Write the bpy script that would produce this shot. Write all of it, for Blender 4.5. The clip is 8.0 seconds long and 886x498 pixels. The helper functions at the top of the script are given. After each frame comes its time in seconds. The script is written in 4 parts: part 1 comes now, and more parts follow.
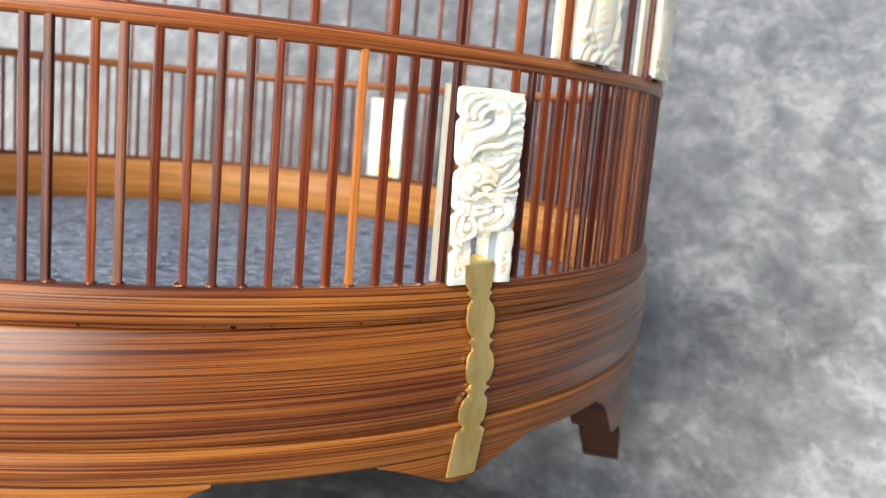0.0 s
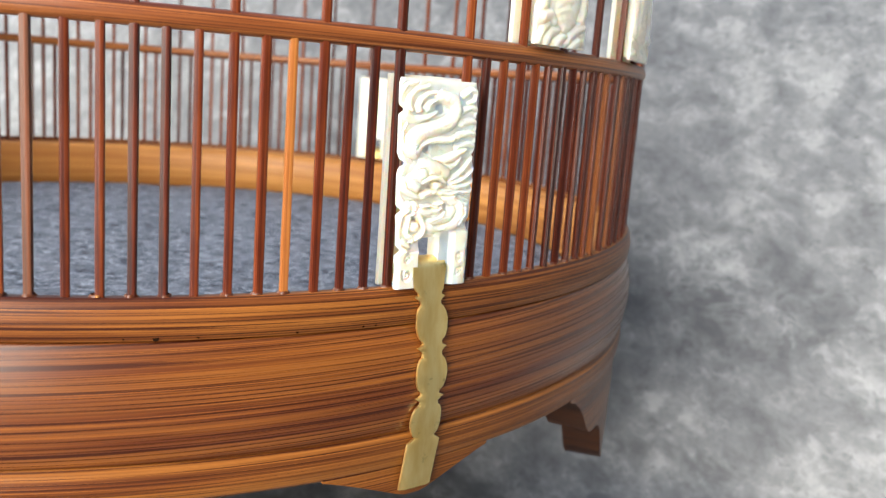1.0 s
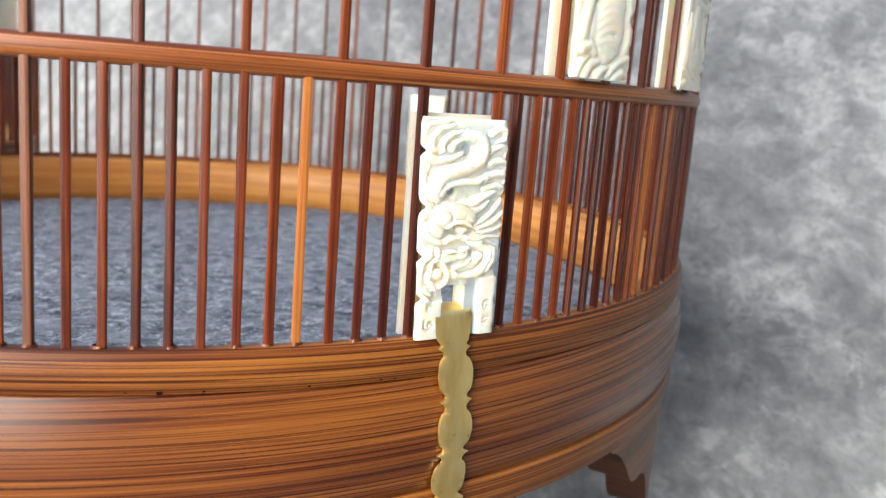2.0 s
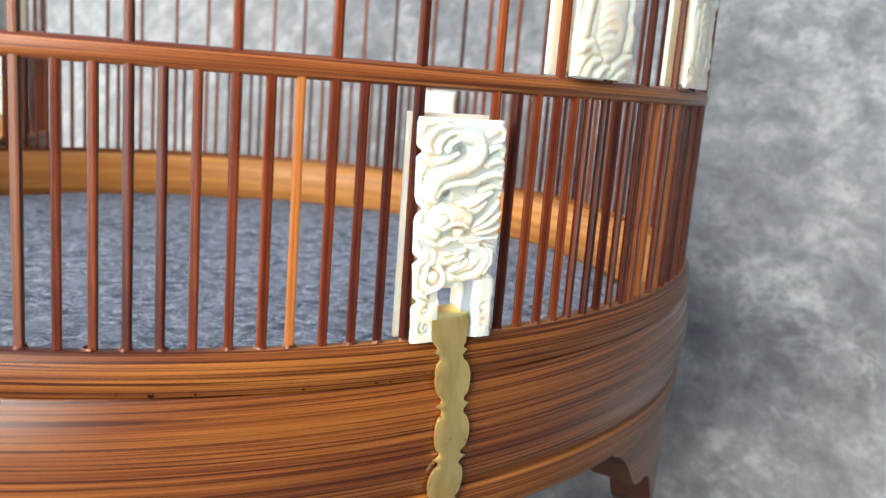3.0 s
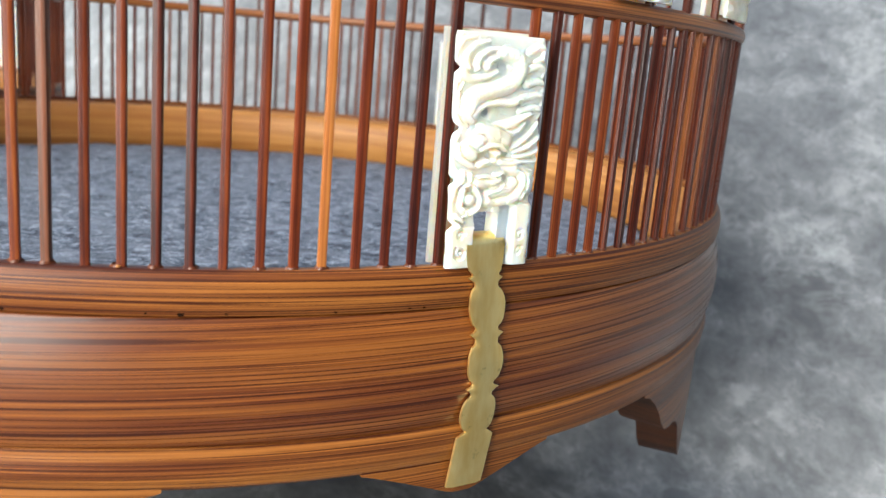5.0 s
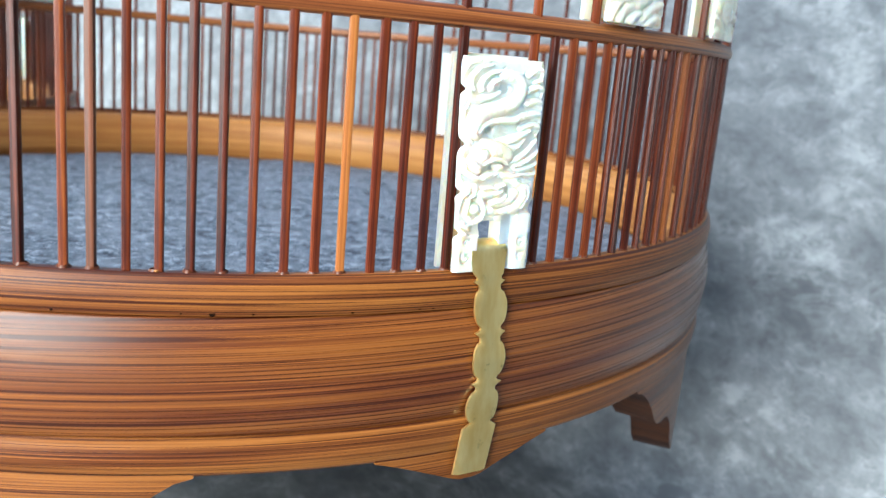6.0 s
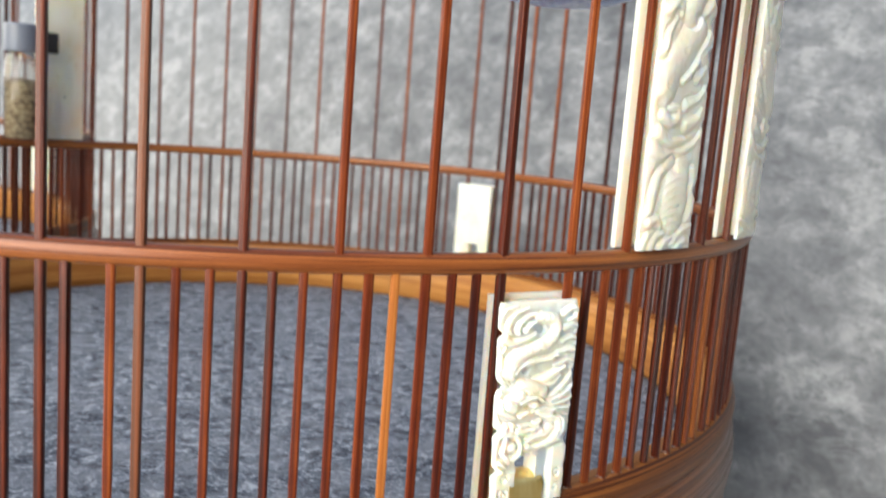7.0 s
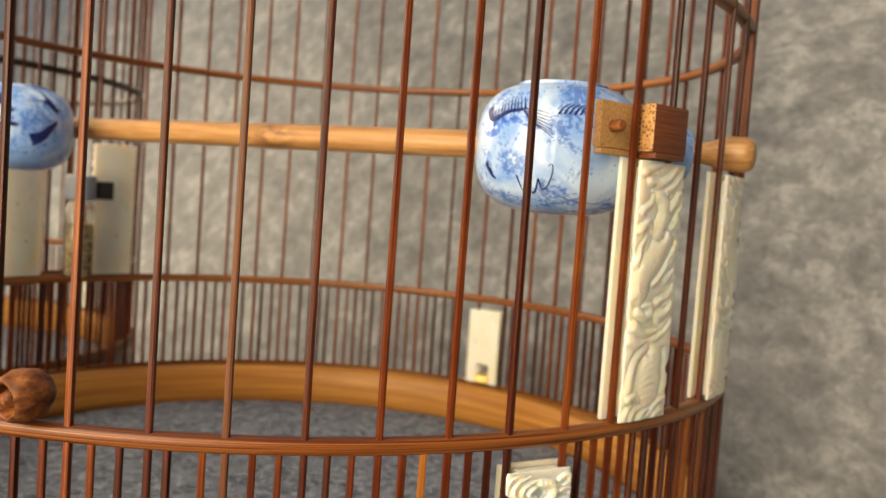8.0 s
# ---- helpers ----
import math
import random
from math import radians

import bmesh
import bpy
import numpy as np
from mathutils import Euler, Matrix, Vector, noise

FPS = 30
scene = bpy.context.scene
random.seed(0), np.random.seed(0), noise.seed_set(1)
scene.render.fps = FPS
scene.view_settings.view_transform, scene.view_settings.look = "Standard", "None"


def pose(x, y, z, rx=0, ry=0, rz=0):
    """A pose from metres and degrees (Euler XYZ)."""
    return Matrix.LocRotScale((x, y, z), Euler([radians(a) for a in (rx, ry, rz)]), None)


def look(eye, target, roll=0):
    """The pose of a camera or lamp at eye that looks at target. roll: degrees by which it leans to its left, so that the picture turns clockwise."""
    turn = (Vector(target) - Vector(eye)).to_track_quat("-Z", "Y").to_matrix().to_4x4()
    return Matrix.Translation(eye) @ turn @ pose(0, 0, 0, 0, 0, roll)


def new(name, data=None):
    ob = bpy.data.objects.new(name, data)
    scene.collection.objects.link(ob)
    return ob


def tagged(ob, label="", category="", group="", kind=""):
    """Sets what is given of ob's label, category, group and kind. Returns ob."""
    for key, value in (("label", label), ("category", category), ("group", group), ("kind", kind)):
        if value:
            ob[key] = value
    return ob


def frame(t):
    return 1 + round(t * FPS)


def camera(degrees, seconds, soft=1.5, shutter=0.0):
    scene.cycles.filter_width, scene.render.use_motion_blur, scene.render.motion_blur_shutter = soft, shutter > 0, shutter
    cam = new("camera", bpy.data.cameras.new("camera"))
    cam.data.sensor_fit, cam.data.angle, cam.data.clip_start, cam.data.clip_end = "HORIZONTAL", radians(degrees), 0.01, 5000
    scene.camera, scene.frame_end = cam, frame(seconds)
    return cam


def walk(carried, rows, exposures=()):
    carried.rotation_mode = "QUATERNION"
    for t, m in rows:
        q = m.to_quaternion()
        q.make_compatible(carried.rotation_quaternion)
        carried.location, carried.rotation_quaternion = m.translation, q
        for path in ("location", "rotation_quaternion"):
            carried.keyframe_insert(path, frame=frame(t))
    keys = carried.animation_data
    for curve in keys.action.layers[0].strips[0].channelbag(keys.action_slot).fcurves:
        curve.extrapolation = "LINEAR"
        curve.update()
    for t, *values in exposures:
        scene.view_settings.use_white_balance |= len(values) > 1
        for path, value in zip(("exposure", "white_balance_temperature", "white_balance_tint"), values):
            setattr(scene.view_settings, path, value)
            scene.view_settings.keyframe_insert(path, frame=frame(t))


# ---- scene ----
cam = camera(54.41, 8.0, soft=1.3, shutter=0.15)
cam.data.dof.use_dof = True
cam.data.dof.focus_distance = 0.172
cam.data.dof.aperture_fstop = 24.0
SKY, WINDOW, BACK_FILL = 0.155, 19.0, 6.0
TONE = [(0.0, 1.26, 6900, 9), (1.5, 1.26, 6950, 9), (3.5, 1.29, 6700, 7), (4.7, 1.21, 6700, 7), (5.8, 1.46, 5850, 0), (6.5, 1.45, 6000, 1), (7.0, 1.08, 7000, 8), (7.4, 0.60, 8500, 9), (8.0, 0.48, 10700, 11)]
ROWS = [
    (0, -0.0691, -0.3254, 0.0351, 81.29, -4.93, -28.92),
    (0.5, -0.0631, -0.3284, 0.0372, 80.04, -4.8, -28.51),
    (1, -0.0504, -0.3213, 0.0401, 79.38, -4.28, -27.69),
    (1.5, -0.0433, -0.3114, 0.0431, 78.98, -4.24, -25.82),
    (1.7, -0.0419, -0.3132, 0.0468, 79.04, -4.35, -24.73),
    (2.8, -0.0315, -0.3136, 0.0453, 80.29, -4.12, -21.83),
    (3, -0.0346, -0.3124, 0.0479, 78.93, -4.46, -22.29),
    (3.5, -0.0356, -0.3114, 0.0476, 79, -4.25, -22.51),
    (4, -0.0331, -0.3091, 0.0506, 78.88, -4.37, -22.63),
    (4.5, -0.0341, -0.3079, 0.0459, 77.8, -4.7, -22),
    (4.7, -0.0346, -0.3066, 0.0379, 77.09, -4.87, -21.75),
    (5.8, -0.0448, -0.319, 0.0382, 76.97, -4.75, -21.37),
    (6, -0.0438, -0.3202, 0.0411, 77.34, -4.75, -21.62),
    (6.5, -0.0419, -0.3189, 0.0465, 78.4, -4.44, -21.89),
    (6.8, -0.0476, -0.3142, 0.0631, 79.84, -4.46, -22.6),
    (7, -0.0505, -0.3132, 0.0744, 81.49, -4.41, -21.33),
    (7.2, -0.0617, -0.3236, 0.0912, 83.17, -4.02, -20.82),
    (7.5, -0.0687, -0.3311, 0.0981, 84.95, -4.26, -20.83),
    (8, -0.0684, -0.3481, 0.1039, 86.71, -4.14, -20.7),
]
walk(cam, [(t, pose(x, y, z, rx, ry, rz)) for t, x, y, z, rx, ry, rz in ROWS], exposures=TONE)

# ---- light ----
# soft daylight from the open sky
world = bpy.data.worlds.new("world")
scene.world = world
world.use_nodes = True
wn = world.node_tree.nodes
sky = wn.new("ShaderNodeTexSky")
sky.sky_type = "NISHITA"
sky.sun_disc = False
sky.sun_elevation = radians(42)
sky.sun_rotation = radians(248)
world.node_tree.links.new(sky.outputs["Color"], wn["Background"].inputs["Color"])
wn["Background"].inputs["Strength"].default_value = SKY
# each daylight lamp fills an unseen window's opening; the second window is added fill
# (pose of the wall, distance, width, bottom, top, half length of the wall, its height, watts)
WINDOWS = (
    (pose(0, 0, 0, 0, 0, 38) @ pose(0, 0.02, 0), 0.95, 0.95, -0.10, 1.20, 1.7, 2.4, WINDOW),
    # added lamp, with no known source, that brightens the sheet's left part
    (pose(0, 0.30, 0, 0, 0, -42), 0.90, 0.62, 0.10, 1.00, 0.42, 1.5, BACK_FILL),
)
for wall_pose, away, wide, low, high, half_wall, wall_top, watts in WINDOWS:
    unseen_window_lamp = new("unseen_window_lamp", bpy.data.lights.new("unseen_window_lamp", "AREA"))
    unseen_window_lamp.data.shape = "RECTANGLE"
    unseen_window_lamp.data.size, unseen_window_lamp.data.size_y = wide, high - low
    unseen_window_lamp.data.energy = watts
    unseen_window_lamp.data.color = (1.0, 0.97, 0.93)
    unseen_window_lamp.matrix_world = wall_pose @ look((-away - 0.02, 0, (low + high) / 2), (0, 0, (low + high) / 2))

# ---- sizes: cage radius and the pitch of the thin bars ----
R = 0.17
N = 189
STEP = 360 / N


def ang(k):
    return radians(-90 + STEP * k)


def at(r, k, z):
    """A place on the cage: radius and height in cage radii, k in bar pitches round from the front."""
    return Vector((R * r * math.cos(ang(k)), R * r * math.sin(ang(k)), R * z))


# ---- materials ----
class Nodes:
    def __init__(self, name):
        self.m = bpy.data.materials.new(name)
        self.m.use_nodes = True
        self.t = self.m.node_tree
        self.b = self.t.nodes["Principled BSDF"]

    def node(self, kind, **sockets):
        n = self.t.nodes.new(kind)
        for key, value in sockets.items():
            n.inputs[key.replace("_", " ")].default_value = value
        return n

    def link(self, a, b):
        self.t.links.new(a, b)

    def coords(self, scale, kind="Object", tilt=0.0):
        c = self.t.nodes.new("ShaderNodeTexCoord").outputs[kind]
        if tilt:
            turn = self.node("ShaderNodeMapping")
            turn.inputs["Rotation"].default_value = (0, radians(tilt), 0)
            self.link(c, turn.inputs["Vector"])
            c = turn.outputs["Vector"]
        m = self.node("ShaderNodeMapping")
        m.inputs["Scale"].default_value = scale
        self.link(c, m.inputs["Vector"])
        return m.outputs["Vector"]

    def noise(self, vec, scale, detail=4.0, rough=0.55, dist=0.0):
        n = self.node("ShaderNodeTexNoise", Scale=scale, Detail=detail, Roughness=rough, Distortion=dist)
        self.link(vec, n.inputs["Vector"])
        return n.outputs["Fac"]

    def ramp(self, fac, stops):
        r = self.t.nodes.new("ShaderNodeValToRGB")
        e = r.color_ramp.elements
        while len(e) < len(stops):
            e.new(0.5)
        for el, (p, c) in zip(e, stops):
            el.position, el.color = p, (*c, 1)
        self.link(fac, r.inputs["Fac"])
        return r.outputs["Color"]

    def math(self, op, a, b):
        n = self.t.nodes.new("ShaderNodeMath")
        n.operation = op
        for i, v in enumerate((a, b)):
            if isinstance(v, (int, float)):
                n.inputs[i].default_value = v
            else:
                self.link(v, n.inputs[i])
        return n.outputs[0]

    def mix(self, fac, a, b, mode="MIX"):
        n = self.t.nodes.new("ShaderNodeMix")
        n.data_type, n.blend_type = "RGBA", mode
        for sock, v in ((n.inputs[0], fac), (n.inputs[6], a), (n.inputs[7], b)):
            if isinstance(v, (int, float)):
                sock.default_value = v
            elif isinstance(v, tuple):
                sock.default_value = (*v, 1)
            else:
                self.link(v, sock)
        return n.outputs[2]

    def random(self):
        return self.t.nodes.new("ShaderNodeObjectInfo").outputs["Random"]

    def bump(self, height, strength, distance):
        n = self.node("ShaderNodeBump", Strength=strength, Distance=distance)
        self.link(height, n.inputs["Height"])
        self.link(n.outputs["Normal"], self.b.inputs["Normal"])

    def done(self, color=None, rough=0.5, metal=0.0, coat=0.0, spec=0.5, **more):
        if isinstance(color, tuple):
            self.b.inputs["Base Color"].default_value = (*color, 1)
        elif color is not None:
            self.link(color, self.b.inputs["Base Color"])
        if isinstance(rough, (int, float)):
            self.b.inputs["Roughness"].default_value = rough
        else:
            self.link(rough, self.b.inputs["Roughness"])
        self.b.inputs["Metallic"].default_value = metal
        self.b.inputs["Coat Weight"].default_value = coat
        self.b.inputs["Coat Roughness"].default_value = 0.32
        self.b.inputs["Specular IOR Level"].default_value = spec
        for key, value in more.items():
            self.b.inputs[key.replace("_", " ")].default_value = value
        return self.m


def ring_bamboo(name, dark, mid, light, fibre=1.0, rough=0.36, coat=0.04, tilt=0.0, spec=0.3, sharp=1.0):
    """Lacquered bamboo bent round the z axis: long dark red fibres in golden wood, running round the ring."""
    n = Nodes(name)
    broad = n.noise(n.coords((7, 7, 300 * fibre), tilt=tilt), 1.0, 4.0, 0.6, 0.2)
    streak = n.noise(n.coords((6, 6, 2000 * fibre), tilt=tilt), 1.0, 3.0, 0.62, 0.08)
    line = n.noise(n.coords((9, 9, 4300 * fibre), tilt=tilt), 1.0, 2.0, 0.5)
    fine = n.noise(n.coords((30, 30, 9500 * fibre), tilt=tilt), 1.0, 2.0, 0.5)
    patch = n.noise(n.coords((26, 26, 70)), 1.0, 3.0, 0.5)
    red = tuple(0.55 * m + 0.45 * d for m, d in zip(mid, dark))
    base = n.mix(n.ramp(broad, [(0.37, (0, 0, 0)), (0.61, (1, 1, 1))]), mid, light)
    base = n.mix(n.ramp(line, [(0.36, (0.7, 0.7, 0.7)), (0.50, (0, 0, 0))]), base, red)
    base = n.mix(n.ramp(line, [(0.55, (0, 0, 0)), (0.66, (0.6, 0.6, 0.6))]), base, tuple(min(1.0, 1.4 * c) for c in light))
    f = n.math("ADD", streak, n.math("MULTIPLY", n.math("SUBTRACT", line, 0.5), 0.22))
    f = n.math("ADD", f, n.math("MULTIPLY", n.math("SUBTRACT", broad, 0.5), 0.16))
    col = n.mix(n.ramp(f, [(0.405, (1, 1, 1)), (0.435, (0.85, 0.85, 0.85)), (0.452, (0.3, 0.3, 0.3)), (0.475, (0, 0, 0))]), base, dark)
    col = n.mix(n.math("MULTIPLY", n.ramp(fine, [(0.40, (1, 1, 1)), (0.55, (0, 0, 0))]), 0.28 * sharp), col, dark)
    col = n.mix(n.math("MULTIPLY", patch, 0.22), col, tuple(0.6 * c for c in mid))
    n.bump(n.math("ADD", fine, streak), 0.14, 0.0004)
    return n.done(col, n.math("ADD", n.math("MULTIPLY", streak, 0.22), rough - 0.1), coat=coat, spec=spec)


def rod_bamboo(name, stops, use_random=True, rough=0.36):
    """Split bamboo rod with fibres along z; the tone changes from rod to rod."""
    n = Nodes(name)
    s = n.noise(n.coords((3000, 3000, 20)), 1.0, 2.0, 0.5)
    blot = n.noise(n.coords((60, 60, 38)), 1.0, 3.0, 0.6)
    if use_random:
        rnd = n.random()
        f = n.math("ADD", n.math("ADD", n.math("MULTIPLY", rnd, 0.46), 0.10), n.math("MULTIPLY", n.math("SUBTRACT", s, 0.5), 1.25))
        f = n.math("ADD", f, n.math("MULTIPLY", n.math("SUBTRACT", blot, 0.48), 0.75))
    else:
        f = n.math("ADD", n.math("MULTIPLY", s, 0.8), n.math("MULTIPLY", blot, 0.3))
    col = n.ramp(f, stops)
    n.bump(s, 0.25, 0.0004)
    return n.done(col, rough, coat=0.0, spec=0.27)


RIM = ring_bamboo("rim_bamboo", (0.036, 0.0064, 0.002), (0.125, 0.032, 0.007), (0.33, 0.122, 0.024), 1.15, 0.38, 0.04, 0.0, 0.22)
BELLY = ring_bamboo("belly_bamboo", (0.034, 0.0060, 0.002), (0.110, 0.025, 0.005), (0.24, 0.080, 0.015), 1.0, 0.27, 0.42, 1.2, 0.20)
LOWER = ring_bamboo("lower_bamboo", (0.042, 0.0078, 0.0022), (0.110, 0.027, 0.006), (0.29, 0.106, 0.021), 0.9, 0.34, 0.08, 0.0, 0.25)
FOOT_DARK = ring_bamboo("dark_foot_bamboo", (0.018, 0.007, 0.004), (0.045, 0.015, 0.006), (0.075, 0.026, 0.010), 0.9, 0.6, 0.0)
HOOP = ring_bamboo("hoop_bamboo", (0.070, 0.016, 0.005), (0.185, 0.050, 0.012), (0.36, 0.130, 0.034), 0.8, 0.34, 0.10)
INNER = ring_bamboo("pale_bamboo", (0.33, 0.125, 0.030), (0.38, 0.155, 0.038), (0.47, 0.215, 0.058), 0.22, 0.42, 0.0, 0.0, 0.3, 0.3)
BLACK_HOOP = ring_bamboo("dark_hoop_bamboo", (0.012, 0.008, 0.006), (0.035, 0.020, 0.012), (0.07, 0.040, 0.02), 0.7)
ROD = rod_bamboo("rod_bamboo", [(0.02, (0.018, 0.003, 0.002)), (0.30, (0.070, 0.0108, 0.0035)), (0.58, (0.150, 0.031, 0.008)), (0.92, (0.33, 0.102, 0.024))])
ROD_ORANGE = rod_bamboo("pale_rod_bamboo", [(0.25, (0.11, 0.026, 0.007)), (0.5, (0.28, 0.090, 0.020)), (0.75, (0.42, 0.160, 0.040))], False)
ROD_AMBER = rod_bamboo("amber_rod_bamboo", [(0.25, (0.09, 0.018, 0.005)), (0.5, (0.21, 0.058, 0.013)), (0.75, (0.33, 0.110, 0.028))], False)
ROD_DARK = rod_bamboo("dark_rod_bamboo", [(0.25, (0.035, 0.016, 0.010)), (0.5, (0.085, 0.030, 0.015)), (0.75, (0.17, 0.05, 0.02))], False)


def make_ivory():
    n = Nodes("carved_bone")
    a = n.noise(n.coords((120, 120, 60)), 1.0, 4.0, 0.55)
    b = n.noise(n.coords((900, 900, 260)), 1.0, 3.0, 0.6)
    col = n.ramp(a, [(0.26, (0.77, 0.65, 0.47)), (0.42, (0.81, 0.735, 0.615)), (0.65, (0.82, 0.775, 0.695))])
    stain = n.noise(n.coords((190, 190, 120)), 1.0, 5.0, 0.6, 0.6)
    col = n.mix(n.ramp(stain, [(0.58, (0, 0, 0)), (0.76, (0.7, 0.7, 0.7))]), col, (0.60, 0.42, 0.22))
    n.bump(b, 0.12, 0.0004)
    return n.done(col, 0.38, Subsurface_Weight=0.9, Subsurface_Radius=(1.0, 0.66, 0.42), Subsurface_Scale=0.0036)


IVORY = make_ivory()


def make_brass():
    n = Nodes("brushed_brass")
    a = n.noise(n.coords((400, 400, 90)), 1.0, 4.0, 0.6)
    b = n.noise(n.coords((240, 240, 240)), 1.0, 3.0, 0.6)
    col = n.ramp(a, [(0.3, (0.88, 0.60, 0.20)), (0.65, (0.98, 0.76, 0.33))])
    spots = n.ramp(b, [(0.24, (0.3, 0.22, 0.09)), (0.36, (1, 1, 1))])
    col = n.mix(0.8, col, spots, "MULTIPLY")
    n.bump(a, 0.10, 0.0003)
    return n.done(col, n.math("ADD", n.math("MULTIPLY", b, 0.25), 0.28), metal=1.0)


BRASS = make_brass()


def make_felt():
    n = Nodes("grey_felt")
    a = n.noise(n.coords((230, 230, 230)), 1.0, 4.0, 0.62, 0.8)
    b = n.noise(n.coords((900, 900, 900)), 1.0, 2.0, 0.6)
    c = n.noise(n.coords((75, 75, 75)), 1.0, 3.0, 0.6)
    f = n.math("ADD", n.math("MULTIPLY", a, 0.65), n.math("MULTIPLY", b, 0.35))
    col = n.ramp(f, [(0.39, (0.015, 0.020, 0.031)), (0.47, (0.062, 0.078, 0.108)), (0.53, (0.138, 0.162, 0.202)), (0.62, (0.35, 0.39, 0.45))])
    col = n.mix(n.ramp(c, [(0.40, (0, 0, 0)), (0.64, (0.6, 0.6, 0.6))]), col, (0.21, 0.235, 0.28))
    n.bump(f, 0.9, 0.0016)
    return n.done(col, 0.95)


FELT = make_felt()


def make_backdrop():
    n = Nodes("mottled_cement_sheet")
    vec = n.coords((1, 0.66, 0.92))
    big = n.noise(vec, 11, 4, 0.55, 0.4)
    blot = n.noise(vec, 58, 6, 0.66, 0.3)
    fine = n.noise(vec, 135, 6, 0.70, 0.6)
    f = n.math("ADD", n.math("MULTIPLY", big, 0.28), n.math("MULTIPLY", blot, 0.46))
    f = n.math("ADD", f, n.math("MULTIPLY", fine, 0.26))
    col = n.ramp(f, [(0.40, (0.078, 0.084, 0.092)), (0.465, (0.116, 0.123, 0.132)), (0.525, (0.154, 0.162, 0.171)), (0.60, (0.232, 0.241, 0.250))])
    fleck = n.noise(vec, 120, 6, 0.66, 0.7)
    patch = n.math("MULTIPLY", n.ramp(fleck, [(0.50, (0, 0, 0)), (0.60, (1, 1, 1))]), n.ramp(blot, [(0.47, (0, 0, 0)), (0.60, (1, 1, 1))]))
    col = n.mix(n.math("MULTIPLY", patch, 0.34), col, (0.37, 0.385, 0.395))
    for scale, width in ((33, 0.035), (71, 0.045)):
        ridge = n.math("ABSOLUTE", n.math("SUBTRACT", n.noise(vec, scale, 6, 0.66, 0.6), 0.5), 0.0)
        wisp = n.math("MULTIPLY", n.ramp(ridge, [(0.0, (0.24, 0.24, 0.24)), (width, (0, 0, 0))]), n.ramp(n.noise(vec, 0.8 * scale, 4, 0.6, 0.3), [(0.49, (0, 0, 0)), (0.66, (1, 1, 1))]))
        col = n.mix(wisp, col, (0.44, 0.455, 0.465))
    grit = n.noise(vec, 190, 5, 0.68, 0.5)
    col = n.mix(n.ramp(grit, [(0.33, (0.55, 0.55, 0.55)), (0.45, (0, 0, 0))]), col, (0.080, 0.086, 0.093))
    stroke = n.noise(n.coords((1, 0.6, 1.5)), 62, 4, 0.6, 0.5)
    col = n.mix(n.ramp(stroke, [(0.62, (0, 0, 0)), (0.70, (0.65, 0.65, 0.65))]), col, (0.075, 0.080, 0.088))
    n.bump(n.noise(vec, 70, 5, 0.6, 0.3), 0.14, 0.002)
    return n.done(col, 0.5, spec=0.4)


BACKDROP = make_backdrop()


def make_porcelain():
    n = Nodes("blue_white_porcelain")
    a = n.noise(n.coords((48, 48, 48)), 1.0, 4.0, 0.6, 0.7)
    cl = n.noise(n.coords((75, 75, 75)), 1.0, 3.0, 0.6, 0.4)
    sp = n.noise(n.coords((900, 900, 900)), 1.0, 3.0, 0.7)
    blur = n.noise(n.coords((260, 260, 260)), 1.0, 4.0, 0.65, 0.6)
    wash = n.ramp(a, [(0.40, (0, 0, 0)), (0.58, (1, 1, 1))])
    base = n.mix(n.math("MULTIPLY", wash, 0.80), (0.52, 0.71, 0.95), (0.13, 0.34, 0.79))
    soft = n.math("MULTIPLY", n.ramp(blur, [(0.46, (0, 0, 0)), (0.62, (1, 1, 1))]), n.ramp(cl, [(0.42, (0, 0, 0)), (0.56, (1, 1, 1))]))
    base = n.mix(n.math("MULTIPLY", soft, 0.75), base, (0.12, 0.30, 0.76))
    f = n.math("ADD", sp, n.math("MULTIPLY", n.math("SUBTRACT", cl, 0.5), 1.0))
    spots = n.ramp(f, [(0.53, (0, 0, 0)), (0.60, (1, 1, 1))])
    col = n.mix(n.math("MULTIPLY", spots, 0.65), base, (0.015, 0.11, 0.48))
    return n.done(col, 0.16, coat=0.3)


PORCELAIN = make_porcelain()


def make_wash():
    n = Nodes("pale_cobalt_wash")
    f = n.noise(n.coords((420, 420, 420)), 1.0, 5.0, 0.7, 0.5)
    return n.done(n.ramp(f, [(0.38, (0.03, 0.11, 0.48)), (0.5, (0.10, 0.27, 0.76)), (0.62, (0.34, 0.56, 0.92))]), 0.15)


BLUE_WASH = make_wash()
COBALT = Nodes("cobalt_brushwork").done((0.005, 0.016, 0.12), 0.3, spec=0.25)


